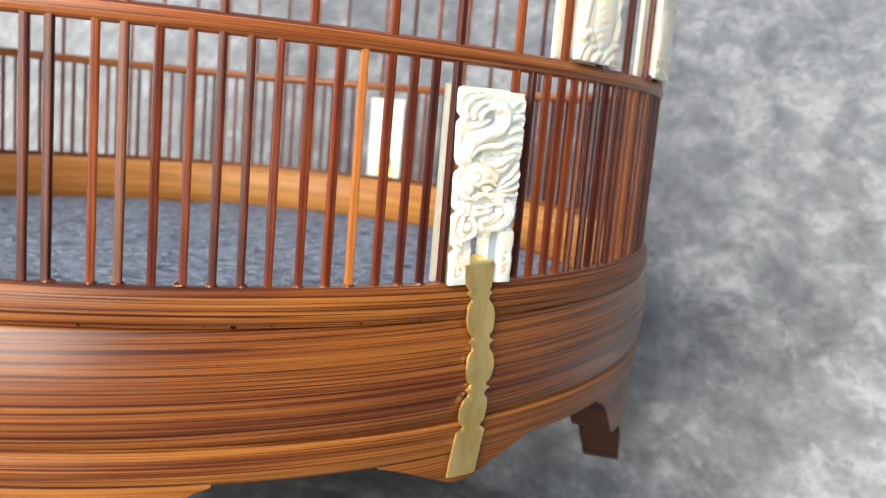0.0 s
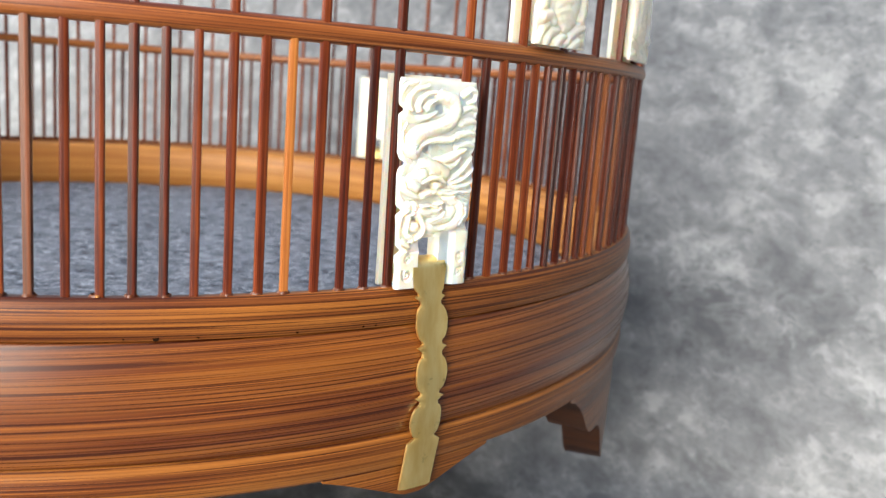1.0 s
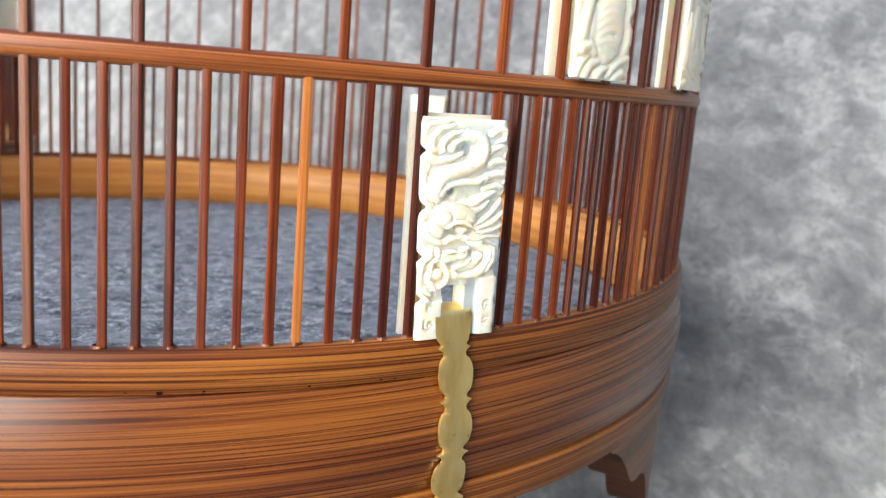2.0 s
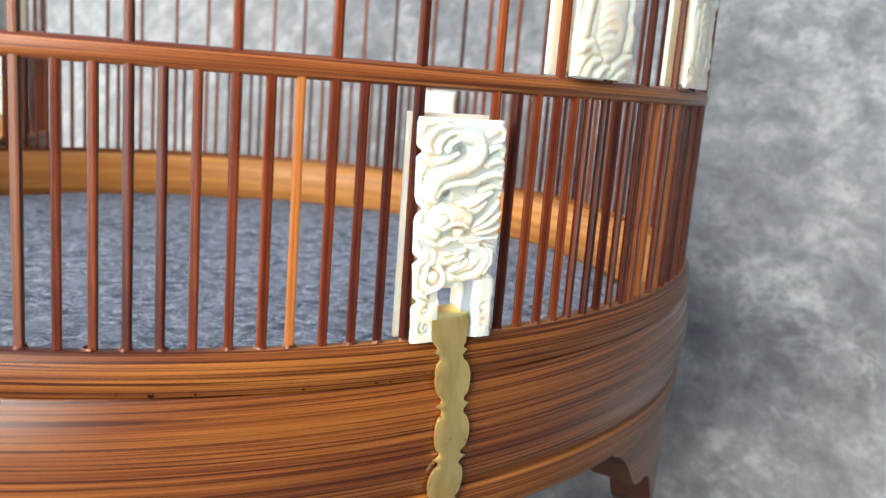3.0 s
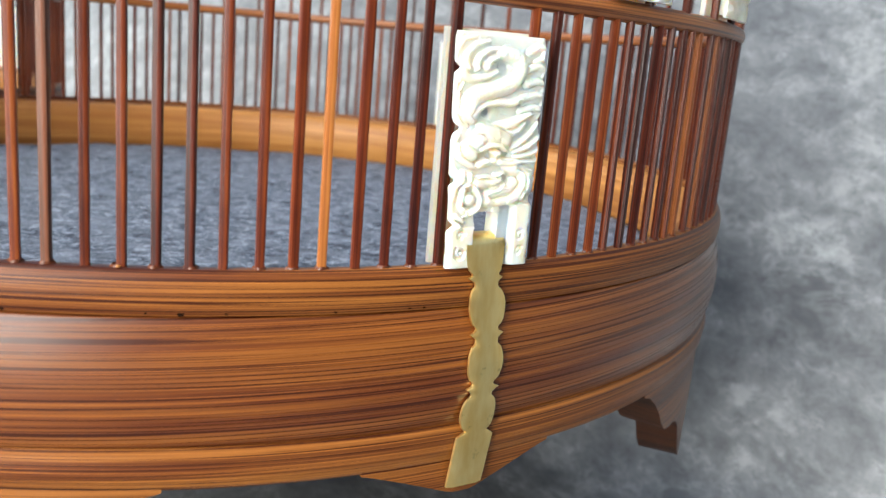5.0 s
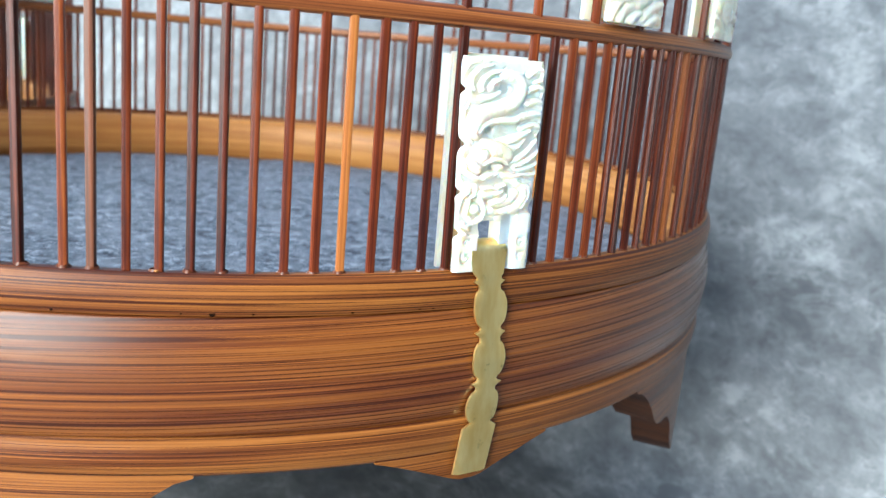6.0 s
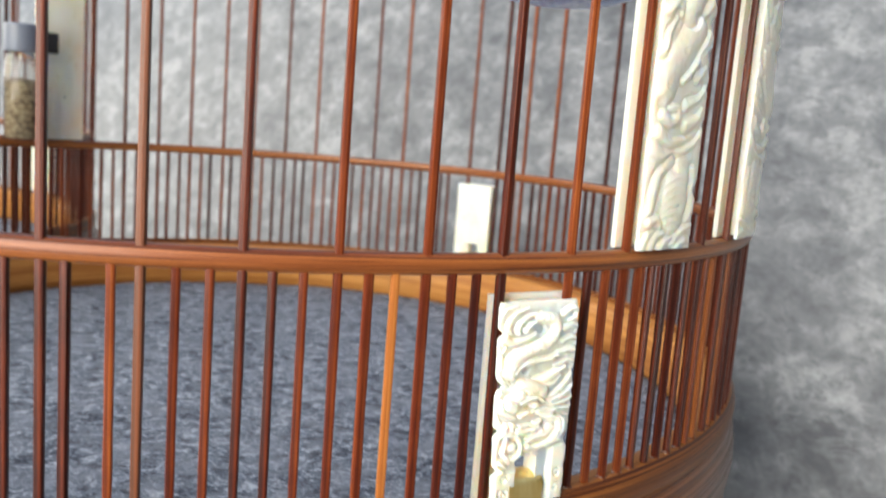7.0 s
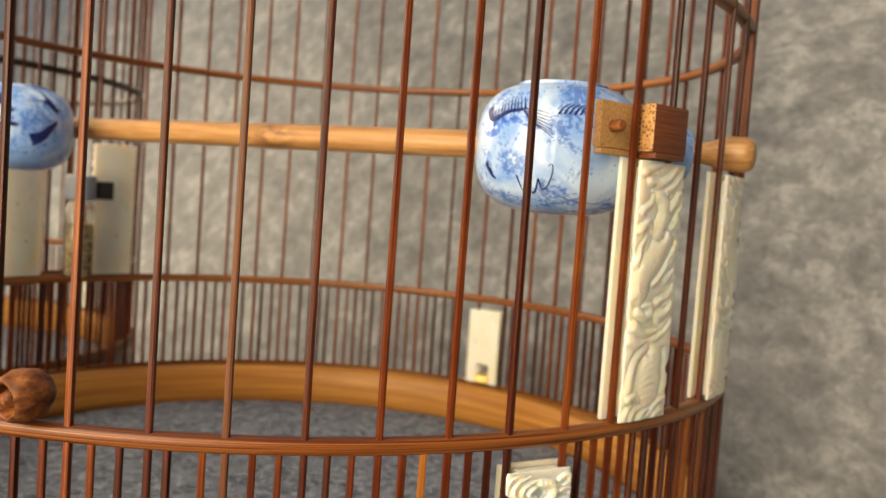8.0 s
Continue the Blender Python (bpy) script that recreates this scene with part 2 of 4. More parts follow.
def make_perch():
    n = Nodes("perch_wood")
    s = n.noise(n.coords((30, 900, 900)), 1.0, 4.0, 0.6)
    b = n.noise(n.coords((45, 45, 45)), 1.0, 3.0, 0.55)
    col = n.ramp(s, [(0.3, (0.28, 0.120, 0.040)), (0.5, (0.44, 0.215, 0.080)), (0.7, (0.56, 0.32, 0.14))])
    col = n.mix(n.ramp(b, [(0.56, (0, 0, 0)), (0.74, (0.5, 0.5, 0.5))]), col, (0.26, 0.11, 0.035))
    # the scorched node half-way along
    x = n.node("ShaderNodeSeparateXYZ")
    n.link(n.coords((1, 1, 1)), x.inputs["Vector"])
    burn = n.noise(n.coords((150, 420, 420)), 1.0, 4.0, 0.6, 0.5)
    off = n.math("ABSOLUTE", n.math("SUBTRACT", x.outputs["X"], 0.178), 0.0)
    mark = n.math("MULTIPLY", n.ramp(off, [(0.002, (1, 1, 1)), (0.013, (0, 0, 0))]), n.ramp(burn, [(0.42, (0, 0, 0)), (0.56, (0.9, 0.9, 0.9))]))
    col = n.mix(mark, col, (0.11, 0.045, 0.020))
    n.bump(s, 0.2, 0.0005)
    return n.done(col, 0.42, coat=0.15)


PERCH = make_perch()


def make_block(name, ends):
    n = Nodes(name)
    if ends:
        v = n.node("ShaderNodeTexVoronoi", Scale=1.0)
        n.link(n.coords((1150, 1150, 1150)), v.inputs["Vector"])
        col = n.ramp(v.outputs["Distance"], [(0.20, (0.045, 0.016, 0.007)), (0.38, (0.36, 0.175, 0.065)), (0.8, (0.50, 0.27, 0.11))])
        n.bump(v.outputs["Distance"], 0.4, 0.0004)
    elif name.startswith("pale"):
        v = n.node("ShaderNodeTexVoronoi", Scale=1.0)
        n.link(n.coords((1300, 1300, 1300)), v.inputs["Vector"])
        col = n.ramp(v.outputs["Distance"], [(0.10, (0.20, 0.080, 0.028)), (0.26, (0.42, 0.215, 0.085)), (0.8, (0.50, 0.275, 0.115))])
    else:
        s = n.noise(n.coords((60, 2400, 2400)), 1.0, 4.0, 0.6)
        col = n.ramp(s, [(0.34, (0.080, 0.019, 0.006)), (0.50, (0.150, 0.038, 0.012)), (0.68, (0.21, 0.062, 0.020))])
        n.bump(s, 0.25, 0.0004)
    return n.done(col, 0.45)


BLOCK_END = make_block("bamboo_end_grain", True)
BLOCK_PALE = make_block("pale_end_grain", False)
BLOCK_SIDE = make_block("bamboo_block_side", False)


def make_carved_wood():
    n = Nodes("carved_brown_wood")
    a = n.noise(n.coords((260, 260, 420)), 1.0, 4.0, 0.6)
    col = n.ramp(a, [(0.3, (0.045, 0.013, 0.005)), (0.5, (0.17, 0.052, 0.017)), (0.72, (0.33, 0.130, 0.045))])
    n.bump(a, 0.3, 0.0006)
    return n.done(col, 0.55, spec=0.3)


CARVED = make_carved_wood()
DARK = Nodes("dark_gap").done((0.012, 0.006, 0.004), 0.9, spec=0.0)
GLASS_METAL = Nodes("grey_cap").done((0.22, 0.25, 0.31), 0.35)
BLACK = Nodes("black_stopper").done((0.012, 0.012, 0.016), 0.4)


def make_glass():
    n = Nodes("clear_glass")
    return n.done((0.93, 0.95, 0.93), 0.03, Transmission_Weight=1.0, IOR=1.45)


GLASS = make_glass()


# ---- mesh helpers ----
def mesh_of(name, verts, faces, material, smooth=True):
    me = bpy.data.meshes.new(name)
    me.from_pydata([tuple(v) for v in verts], [], faces)
    me.materials.append(material)
    me.validate()
    bm = bmesh.new()
    bm.from_mesh(me)
    bmesh.ops.recalc_face_normals(bm, faces=bm.faces)
    bm.to_mesh(me)
    bm.free()
    if smooth:
        me.shade_smooth()
    return me


def sharpen(me, degrees=38):
    me.set_sharp_from_angle(angle=radians(degrees))
    return me


def part(name, me, parent, label=""):
    ob = new(name, me)
    ob.parent = parent
    if label:
        tagged(ob, label)
    return ob


def lathe(name, profile, material, count=N, closed=True, sharp=35):
    """A closed section (r, z) turned round the cage's axis, in cage radii."""
    verts, faces, m = [], [], len(profile)
    for i in range(count):
        a = 2 * math.pi * i / count
        verts += [(R * r * math.cos(a), R * r * math.sin(a), R * z) for r, z in profile]
    for i in range(count):
        j = (i + 1) % count
        for p in range(m if closed else m - 1):
            q = (p + 1) % m
            faces.append((i * m + p, j * m + p, j * m + q, i * m + q))
    return sharpen(mesh_of(name, verts, faces, material), sharp)


def oval_section(rc, zc, rr, rz, n=14, power=0.8):
    out = []
    for i in range(n):
        a = 2 * math.pi * i / n
        c, s = math.cos(a), math.sin(a)
        out.append((rc + rr * math.copysign(abs(c) ** power, c), zc + rz * math.copysign(abs(s) ** power, s)))
    return out


def tube(name, pts, radii, material, sides=10, caps=True):
    """A round rod along points, with a radius at each."""
    pts = [Vector(p) for p in pts]
    verts, faces = [], []
    side = None
    for i, p in enumerate(pts):
        d = (pts[min(i + 1, len(pts) - 1)] - pts[max(i - 1, 0)]).normalized()
        if side is None:
            side = d.orthogonal().normalized()
        side = (side - d * side.dot(d)).normalized()
        up = d.cross(side)
        r = float(radii[i] if isinstance(radii, (list, tuple)) else radii)
        verts += [p + r * (math.cos(2 * math.pi * s / sides) * side + math.sin(2 * math.pi * s / sides) * up) for s in range(sides)]
    for i in range(len(pts) - 1):
        for s in range(sides):
            q = (s + 1) % sides
            faces.append((i * sides + s, i * sides + q, (i + 1) * sides + q, (i + 1) * sides + s))
    if caps:
        faces += [tuple(range(sides)), tuple(range((len(pts) - 1) * sides, len(pts) * sides))]
    return sharpen(mesh_of(name, verts, faces, material), 50)


def curved_plate(name, cols, rout, rin, material):
    """A plate bent to the ring: columns (k, top z, bottom z) between two radii."""
    verts, faces = [], []
    rows = 6
    for k, zt, zb in cols:
        for i in range(rows + 1):
            z = zt + (zb - zt) * i / rows
            verts += [at(rout(z), k, z), at(rin, k, z)]
    h = 2 * (rows + 1)
    for c in range(len(cols) - 1):
        for i in range(rows):
            a, b = c * h + 2 * i, (c + 1) * h + 2 * i
            faces += [(a, b, b + 2, a + 2), (a + 1, a + 3, b + 3, b + 1)]
        a, b = c * h, (c + 1) * h
        faces += [(a, a + 1, b + 1, b), (a + 2 * rows, b + 2 * rows, b + 2 * rows + 1, a + 2 * rows + 1)]
    for c in (0, len(cols) - 1):
        for i in range(rows):
            a = c * h + 2 * i
            faces.append((a, a + 2, a + 3, a + 1))
    return sharpen(mesh_of(name, verts, faces, material), 40)


def interp(x, table):
    xs, ys = zip(*table)
    return float(np.interp(x, xs, ys))


# ---- carved relief plates ----
def seg_bumps(U, V, pts, r0, r1, height, scales=0.0):
    """Height of a rounded cord along a smooth path, tapering from r0 to r1."""
    pts = np.array(pts, float)
    t = np.linspace(0, 1, len(pts))
    tt = np.linspace(0, 1, 40)
    px, py = np.interp(tt, t, pts[:, 0]), np.interp(tt, t, pts[:, 1])
    for _ in range(3):
        px[1:-1] = (px[:-2] + 2 * px[1:-1] + px[2:]) / 4
        py[1:-1] = (py[:-2] + 2 * py[1:-1] + py[2:]) / 4
    best = np.zeros_like(U)
    run = np.concatenate([[0], np.cumsum(np.hypot(np.diff(px), np.diff(py)))])
    for i in range(len(tt)):
        r = r0 + (r1 - r0) * tt[i]
        q = 1 - ((U - px[i]) ** 2 + (V - py[i]) ** 2) / (r * r)
        h = height * np.clip(q, 0, None) ** 0.8 * (0.6 + 0.4 * r / max(r0, r1))
        if scales:
            h = h * (1 + 0.10 * math.sin(run[i] * scales))
        best = np.maximum(best, h)
    return best


def lay(h, U, V, pts, r0, r1, top, scales=0.0, cut=0.010, groove=0.06):
    """Lay one rounded cord over the relief, with a cut groove round it; thick cords stand on a deeper flank."""
    b = seg_bumps(U, V, pts, r0, r1, 1.0, scales)
    halo = seg_bumps(U, V, pts, r0 + cut, r1 + cut, 1.0)
    h = np.where((halo > 0) & (b <= 0), h - groove * np.clip(halo, 0, 1) ** 0.7, h)
    deep = min(0.46, 0.16 + 3.0 * max(r0, r1))
    return np.where(b > 0, np.maximum(top - deep + deep * b, 0.60 * h + 0.12 * b), h)


def spiral(cx, cy, r, turns, start=0.0, n=22, hand=1):
    return [(cx + r * (1 - 0.85 * i / n) * math.cos(start + hand * turns * 2 * math.pi * i / n),
             cy + r * (1 - 0.85 * i / n) * math.sin(start + hand * turns * 2 * math.pi * i / n)) for i in range(n + 1)]


def ripple(U, V, seed, f):
    rng = np.random.RandomState(seed)
    out = np.zeros_like(U)
    for _ in range(9):
        a, b, c = rng.uniform(-f, f), rng.uniform(-f, f), rng.uniform(0, 6.28)
        out += np.sin(a * U + b * V + c + 1.6 * np.sin(b * U * 0.6 - a * V * 0.5 + c))
    return out / 9


# carved cords: path, half width at both ends, height, spacing of scales
CREST = [
    ([(0.03, 1.97), (0.05, 2.08), (0.12, 2.18), (0.23, 2.21)], 0.042, 0.022, 0.62, 0),
    ([(0.13, 1.93), (0.15, 2.05), (0.23, 2.14), (0.36, 2.18)], 0.044, 0.022, 0.68, 0),
    ([(0.23, 1.93), (0.27, 2.03), (0.36, 2.1), (0.47, 2.12)], 0.04, 0.02, 0.74, 0),
    ([(0.33, 1.94), (0.38, 2.01), (0.48, 2.05), (0.55, 2.02)], 0.035, 0.017, 0.78, 0),
    ([(0.06, 1.88), (0.19, 1.82), (0.35, 1.85), (0.46, 1.91)], 0.052, 0.025, 0.76, 0),
    ([(0.03, 1.85), (0.06, 1.67), (0.07, 1.48), (0.15, 1.39)], 0.042, 0.025, 0.66, 0),
    ([(0.16, 1.41), (0.1, 1.51), (0.08, 1.67), (0.13, 1.78)], 0.032, 0.02, 0.62, 0),
]
BODY = [
    ([(0.51, 2.08), (0.68, 2.05), (0.71, 1.91), (0.63, 1.8), (0.46, 1.74), (0.3, 1.69), (0.21, 1.62), (0.2, 1.51)], 0.064, 0.109, 0.9, 120),
    ([(0.24, 1.49), (0.28, 1.55), (0.37, 1.6), (0.49, 1.62), (0.63, 1.62), (0.72, 1.65)], 0.032, 0.037, 0.88, 150),
    ([(0.68, 1.02), (0.82, 0.96), (0.84, 0.82), (0.77, 0.69), (0.61, 0.65), (0.42, 0.67)], 0.104, 0.074, 0.86, 110),
    ([(0.79, 1.02), (0.87, 0.93), (0.88, 0.81), (0.83, 0.69)], 0.032, 0.032, 0.84, 150),
    ([(0.52, 0.76), (0.66, 0.78), (0.72, 0.84)], 0.084, 0.064, 0.8, 0),
]
CLOUDS = [
    ([(0.79, 2.11), (0.87, 2.17), (0.96, 2.15), (0.94, 2.06), (0.85, 2.02)], 0.044, 0.025, 0.74, 0),
    ([(0.76, 1.93), (0.89, 1.99), (0.98, 1.95), (0.96, 1.88)], 0.047, 0.025, 0.68, 0),
    ([(0.78, 1.8), (0.9, 1.84), (1.0, 1.81), (0.96, 1.74)], 0.047, 0.025, 0.66, 0),
    ([(0.74, 1.67), (0.89, 1.71), (1.0, 1.68), (0.96, 1.6)], 0.047, 0.025, 0.66, 0),
    ([(0.73, 1.54), (0.88, 1.59), (0.99, 1.55), (0.95, 1.48)], 0.042, 0.022, 0.62, 0),
]
MANE = [
    ([(0.67, 1.17), (0.8, 1.27), (0.9, 1.38), (0.96, 1.44)], 0.042, 0.015, 0.74, 0),
    ([(0.69, 1.14), (0.84, 1.2), (0.94, 1.28), (0.99, 1.33)], 0.04, 0.015, 0.76, 0),
    ([(0.71, 1.1), (0.86, 1.12), (0.96, 1.16), (0.99, 1.21)], 0.037, 0.015, 0.74, 0),
    ([(0.67, 1.06), (0.81, 1.05), (0.94, 1.05), (0.98, 1.09)], 0.032, 0.015, 0.7, 0),
    ([(0.76, 1.01), (0.92, 0.96), (0.98, 0.84)], 0.035, 0.017, 0.6, 0),
]
HEAD = [
    ([(0.48, 1.35), (0.63, 1.41), (0.76, 1.48), (0.84, 1.52)], 0.084, 0.02, 0.9, 0),
    ([(0.6, 1.32), (0.71, 1.36), (0.79, 1.43)], 0.054, 0.017, 0.86, 0),
    ([(0.34, 1.32), (0.46, 1.3), (0.58, 1.25)], 0.114, 0.089, 0.94, 0),
    ([(0.22, 1.17), (0.31, 1.24)], 0.094, 0.084, 0.98, 0),
    ([(0.18, 1.14), (0.24, 1.11)], 0.074, 0.064, 1.0, 0),
    ([(0.32, 1.17), (0.41, 1.21), (0.52, 1.21), (0.58, 1.17)], 0.032, 0.022, 1.0, 0),
    ([(0.48, 1.13), (0.51, 1.13)], 0.04, 0.037, 0.97, 0),
    ([(0.07, 1.23), (0.11, 1.09), (0.25, 1.01), (0.39, 1.02), (0.5, 1.07), (0.67, 1.07)], 0.037, 0.022, 0.86, 0),
    ([(0.32, 1.02), (0.4, 1.05)], 0.042, 0.035, 0.93, 0),
    ([(0.54, 1.05), (0.65, 1.03), (0.75, 1.05)], 0.04, 0.022, 0.9, 0),
    ([(0.28, 0.84), (0.41, 0.83), (0.53, 0.86), (0.61, 0.92)], 0.059, 0.017, 0.9, 0),
    ([(0.51, 0.92), (0.59, 0.94)], 0.022, 0.015, 0.88, 0),
    ([(0.32, 0.9), (0.43, 0.91), (0.51, 0.89)], 0.022, 0.015, 0.84, 0),
    ([(0.44, 0.74), (0.56, 0.77), (0.62, 0.84)], 0.032, 0.02, 0.86, 0),
]
SCROLLS = [
    ([(0.08, 1.28), (0.03, 1.14), (0.07, 1.0), (0.16, 0.91)], 0.04, 0.025, 0.66, 0),
    ([(0.16, 0.92), (0.08, 0.82), (0.03, 0.66), (0.05, 0.47), (0.15, 0.37), (0.24, 0.36)], 0.052, 0.037, 0.8, 0),
    ([(0.24, 0.92), (0.17, 0.77), (0.14, 0.63), (0.19, 0.56)], 0.037, 0.025, 0.84, 0),
    ([(0.21, 0.82), (0.31, 0.78), (0.36, 0.68), (0.34, 0.59), (0.25, 0.54), (0.17, 0.59)], 0.035, 0.03, 0.88, 0),
    ([(0.24, 0.68), (0.25, 0.68)], 0.062, 0.059, 0.93, 0),
    ([(0.1, 0.52), (0.17, 0.47), (0.22, 0.51), (0.21, 0.57)], 0.032, 0.02, 0.82, 0),
]
GUIDE_LOW = [
    ([(0.10, 0.30), (0.12, 0.55), (0.20, 0.85), (0.42, 1.02)], 0.12, 0.09, 0.74, 0),
    ([(0.90, 0.35), (0.93, 0.62), (0.86, 0.92)], 0.13, 0.10, 0.72, 0),
    ([(0.70, 0.04), (0.84, 0.10), (0.97, 0.08)], 0.10, 0.06, 0.74, 0),
    ([(0.60, 0.10), (0.78, 0.22), (0.96, 0.27)], 0.09, 0.05, 0.78, 0),
    ([(0.06, 0.05), (0.12, 0.17), (0.24, 0.22)], 0.09, 0.06, 0.74, 0),
    ([(0.20, 0.04), (0.27, 0.15), (0.40, 0.19)], 0.09, 0.06, 0.80, 0),
    ([(0.38, 0.03), (0.45, 0.10), (0.56, 0.12)], 0.08, 0.05, 0.84, 0),
    ([(0.12, 0.32), (0.25, 0.36), (0.33, 0.28)], 0.08, 0.05, 0.86, 0),
]
GUIDE_MID = [
    ([(0.02, 1.16), (0.22, 1.08), (0.50, 1.10), (0.80, 1.22), (0.97, 1.40)], 0.11, 0.05, 0.80, 0),
    ([(0.10, 1.34), (0.34, 1.22), (0.60, 1.26)], 0.10, 0.05, 0.86, 0),
    ([(0.16, 1.52), (0.30, 1.44), (0.46, 1.50), (0.42, 1.62), (0.28, 1.62)], 0.09, 0.05, 0.90, 0),
    ([(0.62, 1.44), (0.82, 1.50), (0.90, 1.64)], 0.12, 0.05, 0.80, 0),
    ([(0.58, 1.66), (0.80, 1.74), (0.97, 1.90)], 0.10, 0.04, 0.74, 0),
    ([(0.16, 1.82), (0.24, 2.06), (0.46, 2.30), (0.64, 2.58)], 0.21, 0.23, 0.94, 0),
    ([(0.44, 1.92), (0.60, 2.04), (0.78, 2.26), (0.88, 2.50)], 0.055, 0.045, 0.86, 70),
    ([(0.74, 1.98), (0.96, 2.12)], 0.09, 0.04, 0.70, 0),
    ([(0.84, 2.22), (1.0, 2.36)], 0.08, 0.04, 0.68, 0),
    ([(0.06, 2.20), (0.12, 2.42), (0.24, 2.58)], 0.09, 0.05, 0.70, 0),
]
GUIDE_TOP = [
    ([(0.08, 2.66), (0.22, 2.76), (0.36, 2.70), (0.30, 2.62)], 0.09, 0.05, 0.82, 0),
    ([(0.50, 2.68), (0.60, 2.90), (0.52, 3.10), (0.34, 3.20)], 0.18, 0.12, 0.92, 0),
    ([(0.78, 2.72), (0.92, 2.86), (0.97, 3.02)], 0.10, 0.05, 0.74, 0),
    ([(0.10, 2.92), (0.26, 3.02), (0.30, 3.14)], 0.09, 0.05, 0.76, 0),
    ([(0.74, 3.00), (0.86, 3.16), (0.96, 3.20)], 0.10, 0.05, 0.80, 0),
    ([(0.20, 3.32), (0.40, 3.30), (0.62, 3.38), (0.78, 3.54)], 0.10, 0.06, 0.86, 0),
    ([(0.60, 3.20), (0.78, 3.32), (0.95, 3.50)], 0.08, 0.04, 0.80, 0),
    ([(0.08, 3.44), (0.24, 3.50), (0.42, 3.56)], 0.08, 0.05, 0.74, 0),
]
PITS = [(0.50, 1.94, 0.040), (0.35, 1.52, 0.032), (0.62, 0.89, 0.034), (0.21, 0.78, 0.026), (0.71, 1.62, 0.022), (0.17, 0.48, 0.022), (0.42, 1.11, 0.020)]


def hair_cuts(h, U, V, seed, count, vmin, vmax, size):
    """Fine knife strokes that follow a swirling direction."""
    rng = random.Random(seed)
    for i in range(count):
        x, y = rng.uniform(0.02, 0.98), rng.uniform(vmin, vmax)
        a = 0.9 * math.sin(3.1 * y + 1.5 * x) + rng.uniform(-0.3, 0.5)
        ln, bend = size * rng.uniform(0.6, 1.6), rng.uniform(-0.8, 0.9)
        c = [(x, y), (x + 0.5 * ln * math.cos(a), y + 0.5 * ln * math.sin(a)), (x + ln * math.cos(a + bend), y + ln * math.sin(a + bend))]
        h = h + rng.choice((0.09, 0.07, -0.10)) * seg_bumps(U, V, c, size * rng.uniform(0.10, 0.20), size * 0.05, 1.0)
    return h


def dragon_relief(U, V):
    """The coiled beast of the short plaque; U in 0..1, V in 0..2.25."""
    h = 0.46 + 0.07 * ripple(U, V, 3, 16) + 0.05 * ripple(U, V, 8, 36)
    for pts, r0, r1, top, sc in CREST + CLOUDS + BODY + MANE + HEAD + SCROLLS:
        h = lay(h, 0.05 + 0.92 * U, V, pts, r0, r1, top, sc)
    h = hair_cuts(h, U, V, 12, 90, 0.62, 2.2, 0.06)
    h = h + 0.022 * ripple(U, V, 14, 75)
    for cx, cy, r in PITS:
        h -= 0.85 * np.exp(-((U - cx) ** 2 + (V - cy) ** 2) / (r * r))
    flat = 0.62 - 0.20 * seg_bumps(U, V, spiral(0.15, 0.15, 0.075, 1.1, 2.5), 0.022, 0.022, 1.0) - 0.16 * seg_bumps(U, V, spiral(0.15, 0.32, 0.05, 1.0, 0.4), 0.02, 0.02, 1.0)
    flat = flat - 0.12 * seg_bumps(U, V, spiral(0.88, 0.30, 0.06, 0.9, 1.0), 0.02, 0.02, 1.0) - 0.10 * seg_bumps(U, V, spiral(0.88, 0.14, 0.05, 0.9, 1.0), 0.02, 0.02, 1.0)
    flat = np.where((U > 0.6) & (U < 0.80), flat - 0.9 * (0.80 - U) / 0.2, flat)
    h = np.where(V < np.where(U < 0.5, 0.40, 0.62), flat, h)
    return np.clip((h - 0.22) / 0.78, 0.1, 1) * (0.55 + 0.45 * np.clip(np.minimum(U, 1 - U) / 0.04, 0, 1) ** 0.6)


def winding_relief(seed, mirror=False):
    """A long creature winding up a tall guide strip, with claws, curls and flowing strands."""
    def fn(U, V):
        if mirror:
            U = 1 - U
        h = 0.56 + 0.10 * ripple(U, V, seed + 5, 9) + 0.06 * ripple(U, V, seed + 1, 24)
        for pts, r0, r1, top, sc in GUIDE_MID + GUIDE_TOP:
            h = lay(h, U, V, pts, r0, r1, 0.16 + 0.82 * top, sc, 0.020, 0.06)
        # a long lobe of overlapping shell-like scales at the foot of the strip
        e = (U - 0.56 - 0.10 * (V - 0.55)) / 0.25
        lobe = np.clip(1 - e ** 2 - ((V - 0.60) / 0.50) ** 2, 0, None)
        h = np.where(lobe > 0, 0.60 + 0.30 * lobe ** 0.6 + 0.035 * np.sin(62 * (V + 0.11 * (1 - e ** 2) * -1)), h)
        for pts, r0, r1, top, sc in GUIDE_LOW:
            h = lay(h, U, V, pts, r0, r1, top, sc, 0.030, 0.09)
        h = hair_cuts(h, U, V, seed, 130, 0.9, 3.5, 0.08) + 0.035 * ripple(U, V, seed + 9, 60)
        rng = random.Random(seed + 3)
        for i in range(12):
            x, y, r = rng.uniform(0.08, 0.92), rng.uniform(0.05, 3.55), rng.uniform(0.025, 0.05)
            h = h - 0.22 * np.exp(-((U - x) ** 2 + (V - y) ** 2) / (r * r))
        edge = np.clip(np.minimum(U, 1 - U) / 0.10, 0, 1) ** 0.6
        return np.clip(h, 0.10, 1.0) * (0.62 + 0.38 * edge)
    return fn


